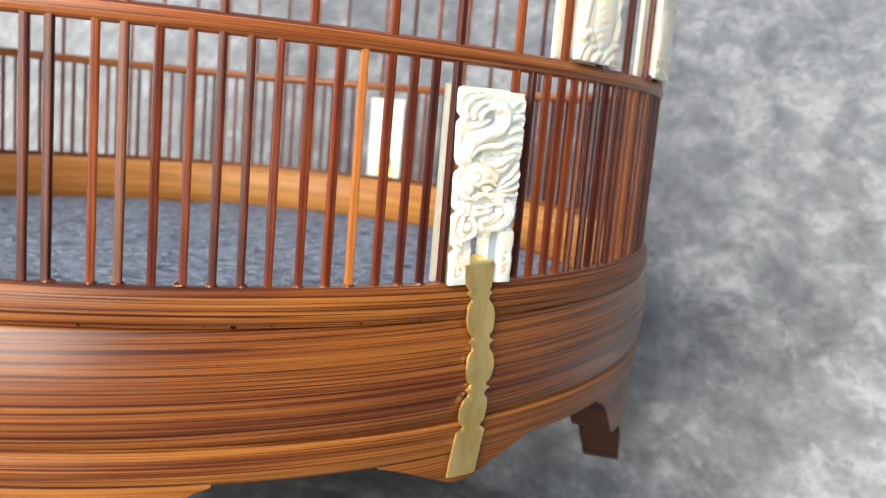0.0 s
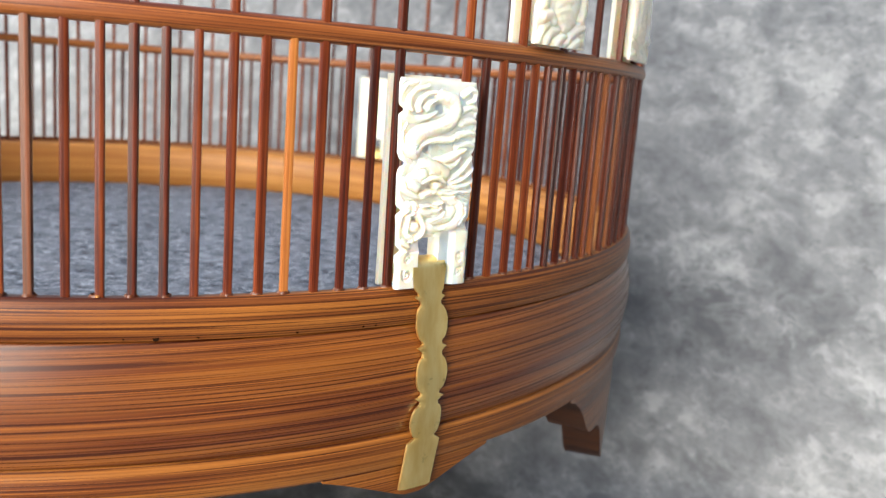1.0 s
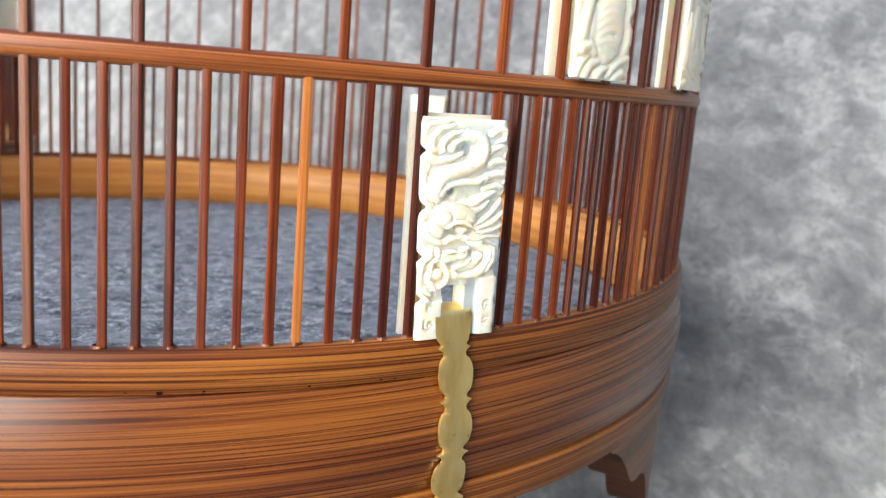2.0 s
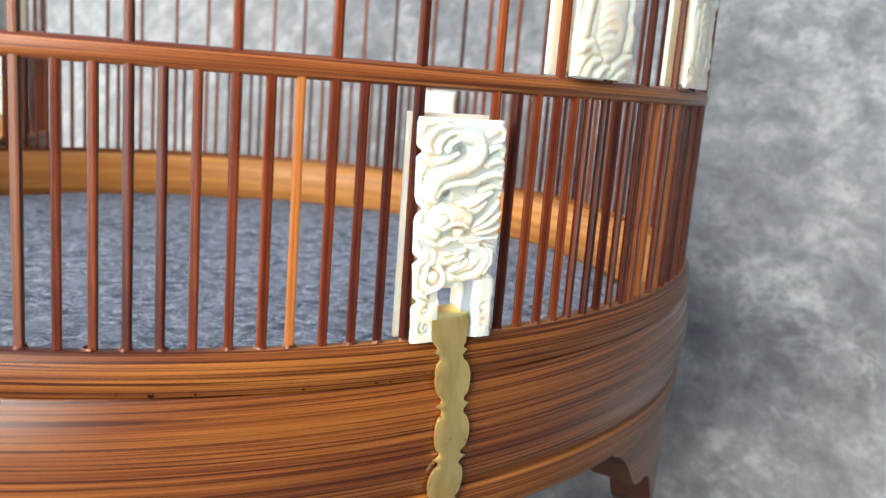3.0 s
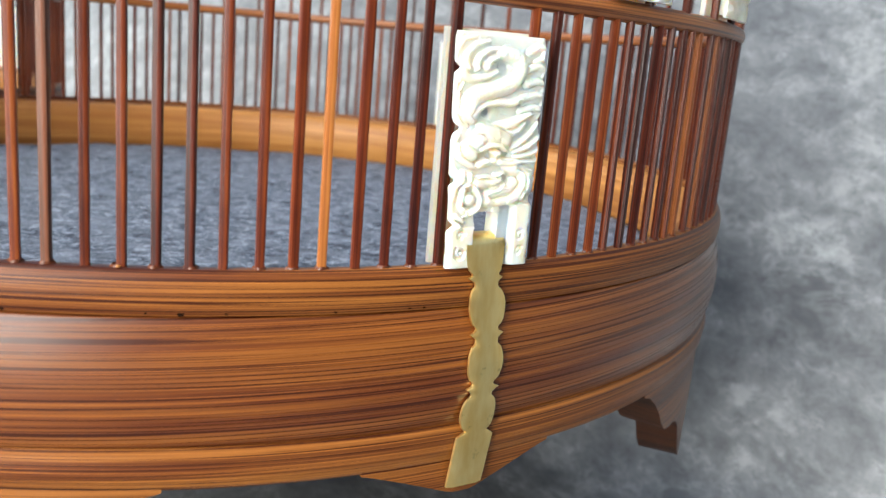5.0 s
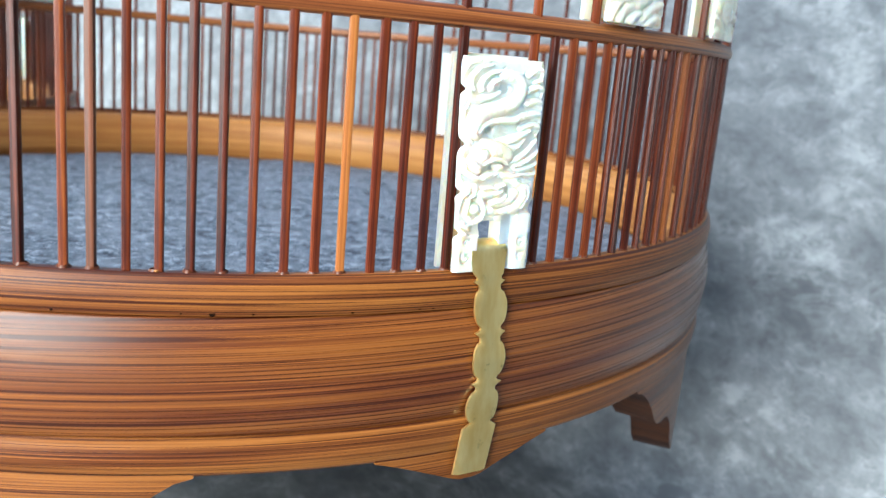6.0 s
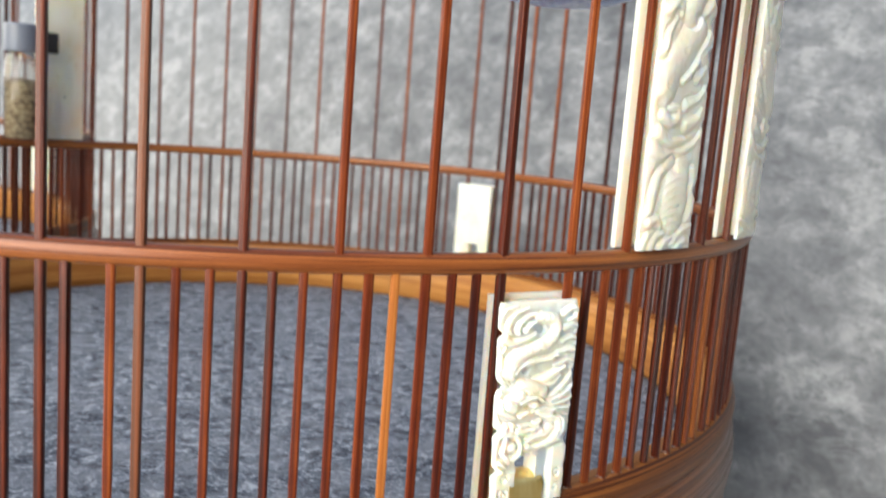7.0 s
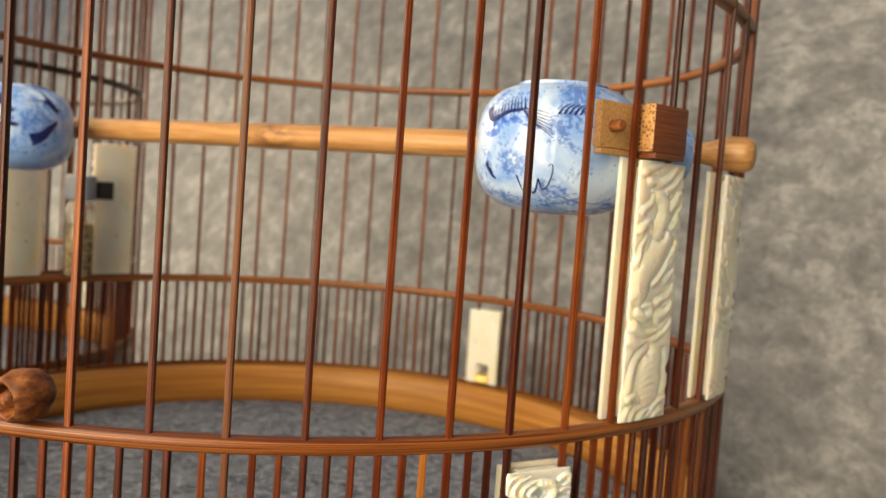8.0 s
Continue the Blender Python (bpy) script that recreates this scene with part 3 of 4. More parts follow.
def relief_plate(name, width, height, depth, nu, nv, fn, vmax, opening=None, ragged=0.0, flare=0.0, notches=()):
    """A solid carved plate: x along the wall, z up, carved towards -y; back face on y = 0."""
    u, v = np.meshgrid(np.linspace(0, 1, nu + 1), np.linspace(0, vmax, nv + 1))
    h = np.clip(fn(u, v), 0.12, 1.0)
    p = np.pad(h, 1, mode="edge")
    h = 0.4 * h + 0.15 * (p[:-2, 1:-1] + p[2:, 1:-1] + p[1:-1, :-2] + p[1:-1, 2:])
    left = ragged * np.clip(ripple(u * 0, v, 21, 14), 0, 1) + sum(0.065 * np.exp(-((v - c) / 0.035) ** 2) for c in notches)
    right = ragged * 1.3 * np.clip(ripple(u * 0 + 3, v, 33, 18), 0, 1)
    x = (u + left * (1 - u) ** 3 - right * u ** 3 - flare * (1 - u) * v / vmax) * width - width / 2
    z = v / vmax * height
    keep = np.ones((nv, nu), bool)
    if opening:
        u0, u1, v1 = opening
        uc, vc = (u[:-1, :-1] + u[1:, 1:]) / 2, (v[:-1, :-1] + v[1:, 1:]) / 2
        keep = ~((uc > u0) & (uc < u1) & (vc < v1))
    n = (nu + 1) * (nv + 1)
    verts = [(a, -depth * c, b) for a, b, c in zip(x.ravel(), z.ravel(), h.ravel())]
    verts += [(a, 0.0, b) for a, b in zip(x.ravel(), z.ravel())]
    faces = []
    w = nu + 1
    for j in range(nv):
        for i in range(nu):
            if not keep[j, i]:
                continue
            a, b, c, d = j * w + i, j * w + i + 1, (j + 1) * w + i + 1, (j + 1) * w + i
            faces += [(a, b, c, d), (n + a, n + d, n + c, n + b)]
            if i == 0 or not keep[j, i - 1]:
                faces.append((a, d, n + d, n + a))
            if i == nu - 1 or not keep[j, i + 1]:
                faces.append((b, n + b, n + c, c))
            if j == 0 or not keep[j - 1, i]:
                faces.append((a, n + a, n + b, b))
            if j == nv - 1 or not keep[j + 1, i]:
                faces.append((d, c, n + c, n + d))
    used = sorted({i for f in faces for i in f})
    index = {o: i for i, o in enumerate(used)}
    me = mesh_of(name, [verts[i] for i in used], [tuple(index[i] for i in f) for f in faces], IVORY)
    return sharpen(me, 55)


def box(name, x0, x1, y0, y1, z0, z1, material, bevel=0.0):
    bm = bmesh.new()
    bmesh.ops.create_cube(bm, size=1.0)
    for v in bm.verts:
        v.co = Vector((x0 if v.co.x < 0 else x1, y0 if v.co.y < 0 else y1, z0 if v.co.z < 0 else z1))
    if bevel:
        bmesh.ops.bevel(bm, geom=bm.edges[:], offset=bevel, segments=2, profile=0.6, affect="EDGES")
    me = bpy.data.meshes.new(name)
    bm.to_mesh(me)
    bm.free()
    me.materials.append(material)
    me.shade_smooth()
    return sharpen(me, 30)


# ---- the backdrop: one mottled sheet, flat under the cages and leaning up behind ----
FLOOR = -0.765
FOOT_Z = -0.432


def backdrop():
    nx, ny = 0.898, 0.44
    prof = [(-14.0, FLOOR), (-6.0, FLOOR), (-3.0, FLOOR), (-1.0, FLOOR), (0.0, FLOOR), (0.4, FLOOR)]
    rise, rad, n0 = radians(59), 0.30, 0.632
    prof += [(n0 + rad * math.sin(rise * i / 10), FLOOR + rad * (1 - math.cos(rise * i / 10))) for i in range(11)]
    n1, z1 = prof[-1]
    prof += [(n1 + d * math.cos(rise), z1 + d * math.sin(rise)) for d in (0.4, 0.9, 1.5, 2.2, 3.0, 4.2)]
    verts, faces = [], []
    steps = [-16, -11, -7, -5, -3.5, -2.5, -1.5, -0.5, 0.5, 1.5, 2.5, 3.5, 5, 7, 11, 16]
    for n, z in prof:
        verts += [(R * (n * nx - s * ny), R * (n * ny + s * nx), R * z) for s in steps]
    w = len(steps)
    for i in range(len(prof) - 1):
        for j in range(w - 1):
            faces.append((i * w + j, i * w + j + 1, (i + 1) * w + j + 1, (i + 1) * w + j))
    me = mesh_of("backdrop", verts, faces, BACKDROP)
    ob = new("backdrop", me)
    solid = ob.modifiers.new("thickness", "SOLIDIFY")
    solid.thickness, solid.offset = 0.003, -1
    return tagged(ob, "mottled grey cement-look sheet under and behind the cages", "backdrop", kind="structure")


backdrop()

# ---- the unseen walls that hold the window lamps ----
def window_walls():
    plaster = Nodes("white_plaster")
    g = plaster.noise(plaster.coords((6, 6, 6)), 1.0, 5.0, 0.6)
    mat = plaster.done(plaster.ramp(g, [(0.3, (0.60, 0.59, 0.56)), (0.7, (0.70, 0.69, 0.66))]), 0.8)
    paint = Nodes("white_window_paint").done((0.78, 0.78, 0.76), 0.4)
    for i, (wall_pose, away, wide, low, high, hy, top, watts) in enumerate(WINDOWS):
        floor_z, x0, x1, hw = FLOOR * R, -away - 0.16, -away - 0.04, wide / 2
        bm = bmesh.new()
        for y0, y1, z0, z1 in ((-min(hy, 1.10), -hw, floor_z, top), (hw, hy, floor_z, top), (-hw, hw, floor_z, low), (-hw, hw, high, top)):
            m = Matrix.Translation(((x0 + x1) / 2, (y0 + y1) / 2, (z0 + z1) / 2)) @ Matrix.Diagonal((x1 - x0, y1 - y0, z1 - z0, 1))
            bmesh.ops.create_cube(bm, size=1.0, matrix=m)
        name = ("wall_side", "fill_window_wall")[i]
        me = bpy.data.meshes.new(name)
        bm.to_mesh(me)
        bm.free()
        me.materials.append(mat)
        wall = new(name, me)
        wall.matrix_world = wall_pose
        tagged(wall, "unseen plain white plaster wall holding a window lamp", "wall", kind="structure")
        win = new(("window_1", "fill_window")[i])
        win.matrix_world = wall_pose
        tagged(win, "unseen white framed window built round a daylight lamp", "window", kind="structure")
        f = 0.05
        for y0, y1, z0, z1 in ((-hw, -hw + f, low, high), (hw - f, hw, low, high), (-hw + f, hw - f, low, low + f), (-hw + f, hw - f, high - f, high)):
            part("window_frame", box("window_frame", x0 + 0.03, x0 + 0.08, y0, y1, z0, z1, paint, 0.004), win)
        pane = part("pane", box("pane", x0 + 0.05, x0 + 0.056, -hw + f, hw - f, low + f, high - f, GLASS), win, "clear glass pane")
        pane.visible_shadow = False


window_walls()


def sky_block_wall():
    """An unseen dim wall added on the viewer's side to block the front sky; it meets the end of the first window wall.
    """
    n = Nodes("taupe_wall_paint")
    g = n.noise(n.coords((5, 5, 5)), 1.0, 5.0, 0.6)
    mat = n.done(n.ramp(g, [(0.3, (0.22, 0.19, 0.16)), (0.7, (0.27, 0.235, 0.20))]), 0.8)
    ob = new("wall_sky_block", box("wall_sky_block", -0.48, 2.1, -0.10, 0.0, FLOOR * R, 1.9, mat, 0.004))
    ob.matrix_world = pose(0.25, -1.45, 0, 0, 0, 4)
    tagged(ob, "plain taupe wall added out of view to block the front sky", "wall", kind="structure")


sky_block_wall()

# ---- the blocks that carry the cages, set well back under them ----
def plinth(x, y):
    paint = Nodes("grey_plinth_paint")
    g = paint.noise(paint.coords((40, 40, 40)), 1.0, 5.0, 0.6)
    mat = paint.done(paint.ramp(g, [(0.3, (0.10, 0.104, 0.108)), (0.7, (0.16, 0.165, 0.17))]), 0.7)
    top, r = -0.1655, 0.13
    me = lathe("plinth", [(0.0, FLOOR), (r + 0.01, FLOOR), (r + 0.01, FLOOR + 0.03), (r, FLOOR + 0.04), (r, top - 0.01), (r - 0.01, top), (0.0, top)], mat, 48, False)
    ob = new("plinth", me)
    ob.location = (x, y, 0)
    return tagged(ob, "plain grey round block under the cage", "plinth", "plinths")


# ---- the cage ----
SHIFT = {-11: 0.2, -9: 0.25, -8: 0.08, -2: -0.07, -1: -0.08, 0: -0.22, 1: -0.17, 2: -0.23, 3: -0.31, 4: -0.34, 7: -0.42, 8: -0.5, 9: -0.55, 10: -0.56,
         11: -0.65, 12: -0.78, 13: -0.75, 14: -0.87, 15: -0.92, 16: -0.95, 17: -1.17, 18: -1.33, 19: -0.95, 20: -1.15, 21: -1.1, 22: -1.0}
LEAN_DEG = {4: 0.2, 7: 0.1, 10: 0.0, 13: 0.1, 16: 0.0, 19: -0.3}


def drift(k):
    """The rods crowd a little on the right side of the front and stand a little wide at the back."""
    if 69 <= k <= 106:
        return 0.75 - 0.014 * (k - 83)
    return -0.95 * max(0.0, 1 - (k - 22) / 40) if k > 22 else 0.0


HOOP_Z, HOOP2_Z, TOP_Z = 0.2845, 0.978, 1.62


def is_long(k):
    return k % 3 == (2 if 36 <= k < 107 else 1)


def rod_mesh(name, z0, z1, material):
    """A hand-split rod: squared with worn corners, a little uneven along its length."""
    rng = random.Random(int(z1 * 100))
    zs = [z0 + (z1 - z0) * i / 8 for i in range(9)]
    r = 0.0056 * R
    me = tube(name, [(0, 0, R * z) for z in zs], [r * rng.uniform(0.94, 1.05) for _ in zs], material, 16)
    for v in me.vertices:
        a = math.atan2(v.co.y, v.co.x)
        k = 1.0 / (abs(math.cos(a)) ** 4.5 + abs(math.sin(a)) ** 4.5) ** (1 / 4.5)
        v.co.x, v.co.y = v.co.x * k * 0.87, v.co.y * k * 0.87
    return sharpen(me, 34)


def foot_shape():
    """Columns of one bracket foot: shoulder, hollow side, cusp and toe."""
    side = [(13.4, -0.231), (12.8, -0.237), (12.1, -0.252), (11.4, -0.274), (10.8, -0.298), (10.2, -0.313), (9.5, -0.318), (8.7, -0.318), (8.0, -0.326), (7.3, -0.344), (6.7, -0.368), (6.2, -0.392), (5.6, -0.412), (4.6, FOOT_Z)]
    return [(-k, -0.226, z) for k, z in side] + [(k, -0.226, z) for k, z in reversed(side)]


def build_cage(rotation, place, plaques, full=True):
    cage = new("bird_cage")
    cage.matrix_world = pose(*place, 0, 0, rotation)
    # base ring in bands
    rim = [(0.962, -0.03), (0.986, -0.028), (0.9875, -0.003), (0.990, 0.0), (1.0025, 0.0005), (1.0065, -0.0025), (1.0095, -0.009), (1.012, -0.022), (1.0105, -0.039), (1.0075, -0.0445), (0.985, -0.0448), (0.962, -0.0448)]
    part("rim_band", lathe("rim_band", rim, RIM), cage, "reddish brown bamboo band with fine dark grain")
    belly = [(0.968, -0.0455), (1.003, -0.0458), (1.0056, -0.0472), (1.0076, -0.0505), (1.0096, -0.0560), (1.0126, -0.066), (1.0156, -0.079), (1.0178, -0.094), (1.0190, -0.112), (1.0182, -0.132), (1.0150, -0.154), (1.0112, -0.169), (1.006, -0.1815), (0.968, -0.182)]
    part("belly_band", lathe("belly_band", belly, BELLY), cage, "rounded glossy bamboo band with dark streaks")
    low = [(0.968, -0.183), (1.004, -0.183), (1.011, -0.188), (1.013, -0.202), (1.010, -0.222), (1.004, -0.229), (0.968, -0.229)]
    part("lower_band", lathe("lower_band", low, LOWER), cage)
    inner = [(0.9605, -0.140), (0.950, -0.138), (0.941, -0.126), (0.935, -0.104), (0.933, -0.078), (0.935, -0.052), (0.941, -0.029), (0.949, -0.016), (0.956, -0.012), (0.9845, -0.010), (0.9855, -0.0125), (0.9855, -0.026), (0.9605, -0.029)]
    part("inner_band", lathe("inner_band", inner, INNER), cage, "pale honey bamboo lining inside the base")
    floor_me = lathe("floor_board", [(0.0, -0.150), (0.943, -0.150), (0.943, -0.165), (0.0, -0.165)], LOWER, 96, False)
    part("floor_board", floor_me, cage)
    # feet and the drops between them
    foot_me = curved_plate("foot", foot_shape(), lambda z: 1.006 - 0.02 * max(0, -z - 0.3), 0.935, LOWER)
    # darker bamboo on every foot face except the outward one
    foot_me.materials.append(FOOT_DARK)
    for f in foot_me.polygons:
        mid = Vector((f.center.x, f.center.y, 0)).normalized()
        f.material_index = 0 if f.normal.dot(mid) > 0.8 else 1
    drop_cols = [(k, -0.226, -0.2310 - 0.0380 * min(1.0, 1.15 * (1 - abs(k) / 3.8) ** 1.15)) for k in np.linspace(-3.8, 3.8, 25)]
    drop_me = curved_plate("apron_drop", drop_cols, lambda z: 1.006, 0.965, LOWER)
    for i in range(4):
        turn = pose(0, 0, 0, 0, 0, STEP * 5.5 + 90 * i)
        part("apron_drop", drop_me, cage).matrix_local = turn @ pose(0, 0, 0, 0, 0, STEP * -0.3)
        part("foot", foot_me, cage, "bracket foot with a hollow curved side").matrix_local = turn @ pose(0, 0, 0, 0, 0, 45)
    # hoops
    part("middle_hoop", lathe("middle_hoop", oval_section(0.992, HOOP_Z, 0.0125, 0.0122), HOOP), cage, "polished brown bamboo hoop")
    part("upper_hoop", lathe("upper_hoop", oval_section(0.988, HOOP2_Z if full else 0.93, 0.0125, 0.0115), HOOP if full else BLACK_HOOP), cage)
    part("top_hoop", lathe("top_hoop", oval_section(0.988, TOP_Z, 0.0125, 0.0115), HOOP), cage)
    # rods
    gaps = set()
    for a in plaques:
        gaps |= {a + 1, a + 2}
    long_me, short_me = rod_mesh("rod", -0.01, TOP_Z, ROD), rod_mesh("rod", -0.01, HOOP_Z, ROD)
    orange_me, dark_me = rod_mesh("rod", -0.01, HOOP_Z, ROD_ORANGE), rod_mesh("rod", -0.01, TOP_Z, ROD_DARK)
    amber_me, amber_long = rod_mesh("rod", -0.01, HOOP_Z, ROD_AMBER), rod_mesh("rod", -0.01, TOP_Z, ROD_AMBER)
    rng = random.Random(4 if full else 9)
    for k in range(-20, N - 20):
        if k in gaps:
            continue
        if full and k == 0:
            me = orange_me
        elif full and k == -8:
            me = dark_me
        elif full and k in (18, 20):
            me = amber_long if is_long(k) else amber_me
        else:
            me = long_me if is_long(k) else short_me
        kk = k + (SHIFT.get(k, 0.0) if k in SHIFT else drift(k) + rng.uniform(-0.13, 0.13))
        ob = part("rod", me, cage)
        base = at(0.996, kk, 0)
        lean = radians(LEAN_DEG.get(k, rng.uniform(-0.15, 0.15)) if full else rng.uniform(-0.2, 0.2))
        ob.matrix_local = Matrix.Translation((base.x, base.y, 0)) @ Matrix.Rotation(lean, 4, Vector((base.x, base.y, 0)).normalized()) @ pose(0, 0, 0, 0, 0, STEP * kk + rng.uniform(-14, 14))
    return cage


def plate_pose(k, r, z):
    p = at(r, k, z)
    return pose(p.x, p.y, p.z, 0, 0, STEP * k)


def arch(name, half, depth, height, x0, x1, cut):
    """A flat plate with an opening at its foot."""
    ring = [(-half, 0.0), (-half, height), (half, height), (half, 0.0), (x1, 0.0), (x1, cut), (x0, cut), (x0, 0.0)]
    verts = [(x, y, z) for y in (0.0, depth) for x, z in ring]
    quads = [(0, 1, 6, 7), (1, 2, 5, 6), (2, 3, 4, 5)]
    faces = quads + [tuple(8 + i for i in reversed(q)) for q in quads]
    faces += [(i, (i + 1) % 8, 8 + (i + 1) % 8, 8 + i) for i in range(8)]
    return sharpen(mesh_of(name, verts, faces, IVORY), 20)


def build_plaque(cage, k, front):
    """The short carved gate piece that slides on two rods, with its back plate."""
    group = new("gate_plaque")
    group.parent = cage
    tagged(group, "carved ivory-white gate plaque on two rods")
    w = 0.1045 * R
    if front:
        me = relief_plate("carved_front", w, 0.243 * R, 0.0130 * R, 160, 350, dragon_relief, 2.25, (0.285, 0.60, 0.55), 0.075, 0.09, (1.92, 1.36, 0.86, 0.42))
    else:
        me = relief_plate("carved_front", w, 0.247 * R, 0.026 * R, 40, 90, dragon_relief, 2.25, (0.28, 0.615, 0.56), 0.04)
    part("carved_front", me, group, "carved relief of a coiled beast").matrix_local = plate_pose(k, 1.0080 if front else 1.0045, 0.001)
    back = arch("back_plate", w * 0.552, 0.006 * R, 0.2465 * R, -w * 0.25, w * 0.20, 0.064 * R)
    part("back_plate", back, group).matrix_local = plate_pose(k, 0.985, 0.001)
    web = box("web", -w * 0.34, w * 0.34, -0.0240 * R, 0.0005 * R, 0.13 * R, 0.240 * R, IVORY)
    part("web", web, group).matrix_local = plate_pose(k, 0.985, 0.001)
    leg = box("leg_web", w * 0.11, w * 0.36, -0.0235 * R, 0.0005 * R, 0.0, 0.060 * R, IVORY, 0.0003)
    part("leg_web", leg, group).matrix_local = plate_pose(k, 0.985, 0.001)
    return group


def clasp_mesh(name):
    """A sheet-brass strap with a wavy outline, hooked over the rim."""
    keys = [(0.024, 0.0245), (0.012, 0.0240), (0.003, 0.0228), (-0.003, 0.0200), (-0.0065, 0.0170), (-0.0088, 0.0172), (-0.0112, 0.0218), (-0.0135, 0.0185), (-0.0165, 0.0150), (-0.0205, 0.0148)]
    for top, bottom, neck, wide, cusp in ((-0.0225, -0.0655, 0.0146, 0.0232, 0.0218), (-0.0855, -0.1285, 0.0138, 0.0228, 0.0216), (-0.1480, -0.1890, 0.0138, 0.0228, 0.0)):
        keys += [((top + bottom) / 2 - (bottom - top) / 2 * -math.sin(t), neck + (wide - neck) * math.cos(t)) for t in np.linspace(-1.45, 1.45, 13)]
        if cusp:
            keys += [(bottom - 0.003, neck - 0.0006), (bottom - 0.006, neck + 0.0012), (bottom - 0.0085, cusp), (bottom - 0.0105, neck + 0.0035), (bottom - 0.0145, neck - 0.0004), (bottom - 0.018, neck - 0.0002)]
    keys += [(-0.1905, 0.0146), (-0.1925, 0.0180), (-0.1965, 0.0243), (-0.205, 0.0243), (-0.220, 0.0240), (-0.240, 0.0240), (-0.257, 0.0236)]
    path = [(0.974, 0.004, 0.0255), (0.974, 0.014, 0.0255), (0.977, 0.024, 0.0260), (0.984, 0.0305, 0.0264), (0.996, 0.0330, 0.0266), (1.0065, 0.0305, 0.0262)]
    for z, hw in keys:
        r = interp(-z, [(0.0, 1.0165), (0.045, 1.0165), (0.075, 1.0205), (0.105, 1.0240), (0.140, 1.0222), (0.170, 1.0175), (0.195, 1.0172), (0.257, 1.0130)])
        if z > 0:
            r = 1.013 + 0.002 * (0.024 - z) / 0.024
        path.append((r, z, hw))
    verts, faces, cols = [], [], 6
    th = 0.0055
    for i, (r, z, hw) in enumerate(path):
        a, b = path[max(i - 1, 0)], path[min(i + 1, len(path) - 1)]
        d = Vector((b[0] - a[0], b[1] - a[1])).normalized()
        nrm = Vector((-d.y, d.x))
        if i > 6:
            nrm = Vector((1.0, 0.0))
        for s in (1, -1):
            for c in range(cols + 1):
                t = -hw + 2 * hw * c / cols + interp(-z, [(-0.03, -0.005), (0.0, -0.004), (0.04, 0.004), (0.19, 0.004), (0.257, -0.003)])
                if i > 6 and s == 1 and c in (0, cols):
                    t, s_r = t * 0.995, 0.2
                else:
                    s_r = s
                verts.append((R * t, -R * (r + s_r * th * 0.5 * (nrm.x if i > 6 else abs(nrm.x) * (1 if r > 0.985 else -1))), R * (z + (0 if i > 6 else s * th * 0.5 * abs(nrm.y)))))
    w = 2 * (cols + 1)
    for i in range(len(path) - 1):
        for c in range(cols):
            a, b = i * w + c, (i + 1) * w + c
            faces += [(a, a + 1, b + 1, b), (a + cols + 1, b + cols + 1, b + cols + 2, a + cols + 2)]
        for c in (0, cols):
            a, b = i * w + c, (i + 1) * w + c
            faces.append((a, b, b + cols + 1, a + cols + 1))
    for i in (0, len(path) - 1):
        for c in range(cols):
            a = i * w + c
            faces.append((a, a + 1, a + cols + 2, a + cols + 1))
    return sharpen(mesh_of(name, verts, faces, BRASS), 45)


def build_guide(cage, k, seed, top, nu=72, nv=260):
    """A tall carved guide strip on two long rods above the middle hoop."""
    group = new("guide_strip")
    group.parent = cage
    tagged(group, "tall carved ivory-white guide strip above the hoop")
    w, z0 = 0.1165 * R, 0.298
    me = relief_plate("carved_front", w, (top - z0) * R, 0.0125 * R, nu, nv, winding_relief(seed, seed in (7, 15)), 3.6, None, 0.11)
    part("carved_front", me, group, "carved relief with scales and curls").matrix_local = plate_pose(k, 1.0070, z0)
    back = box("back_plate", -w * 0.59, w * 0.56, 0, 0.007 * R, 0, (top + 0.004 - z0) * R, IVORY, 0.0003)
    part("back_plate", back, group).matrix_local = plate_pose(k, 0.985, z0)
    web = box("web", -w * 0.33, w * 0.33, -0.0230 * R, 0.0005 * R, 0.004 * R, (top - 0.01 - z0) * R, IVORY)
    part("web", web, group).matrix_local = plate_pose(k, 0.985, z0)
    for x, z in ((-0.12, 0.30), (0.16, 0.62)) if nu < 40 else ():
        peg_me = tube("pin", [(0, 0.0066 * R, 0), (0, 0.0078 * R, 0)], 0.0026 * R, DARK, 8)
        part("pin", peg_me, group, "dark pin head").matrix_local = plate_pose(k, 0.985, z0) @ pose(x * w, 0, z * (top - z0) * R)
    return group


cage = build_cage(0, (0, 0, 0), (4, 65))
tagged(cage, "round reddish brown bamboo bird cage with ivory-white carvings", "bird cage", "bird cages")
build_plaque(cage, 5.22, True)
build_plaque(cage, 66.9, False)
build_guide(cage, 11.17, 2, 0.690)
build_guide(cage, 19.70, 7, 0.688)
build_guide(cage, 107.5, 11, 0.705, 24, 80)
build_guide(cage, 116.5, 15, 0.64, 24, 80)
clasp_me = clasp_mesh("clasp")
for k in (5.22, 66.9):
    part("clasp", clasp_me, cage, "sheet brass strap clasp with wavy edges").matrix_local = pose(0, 0, 0, 0, 0, STEP * k)

# small nail holes along the seam under the rim band
for k, r in ((-4.26, 0.0034), (-3.0, 0.0016), (0.2, 0.0018), (2.6, 0.0015), (3.1, 0.0014), (-9.0, 0.0018), (-5.2, 0.0012)):
    p = at(1.000, k, -0.0415)
    pin_me = tube("pin", [(0, 0.002 * R, 0), (0, -0.0094 * R, 0)], r * R, DARK, 8)
    part("pin", pin_me, cage, "dark nail hole").matrix_local = pose(p.x, p.y, p.z, 0, 0, STEP * k)

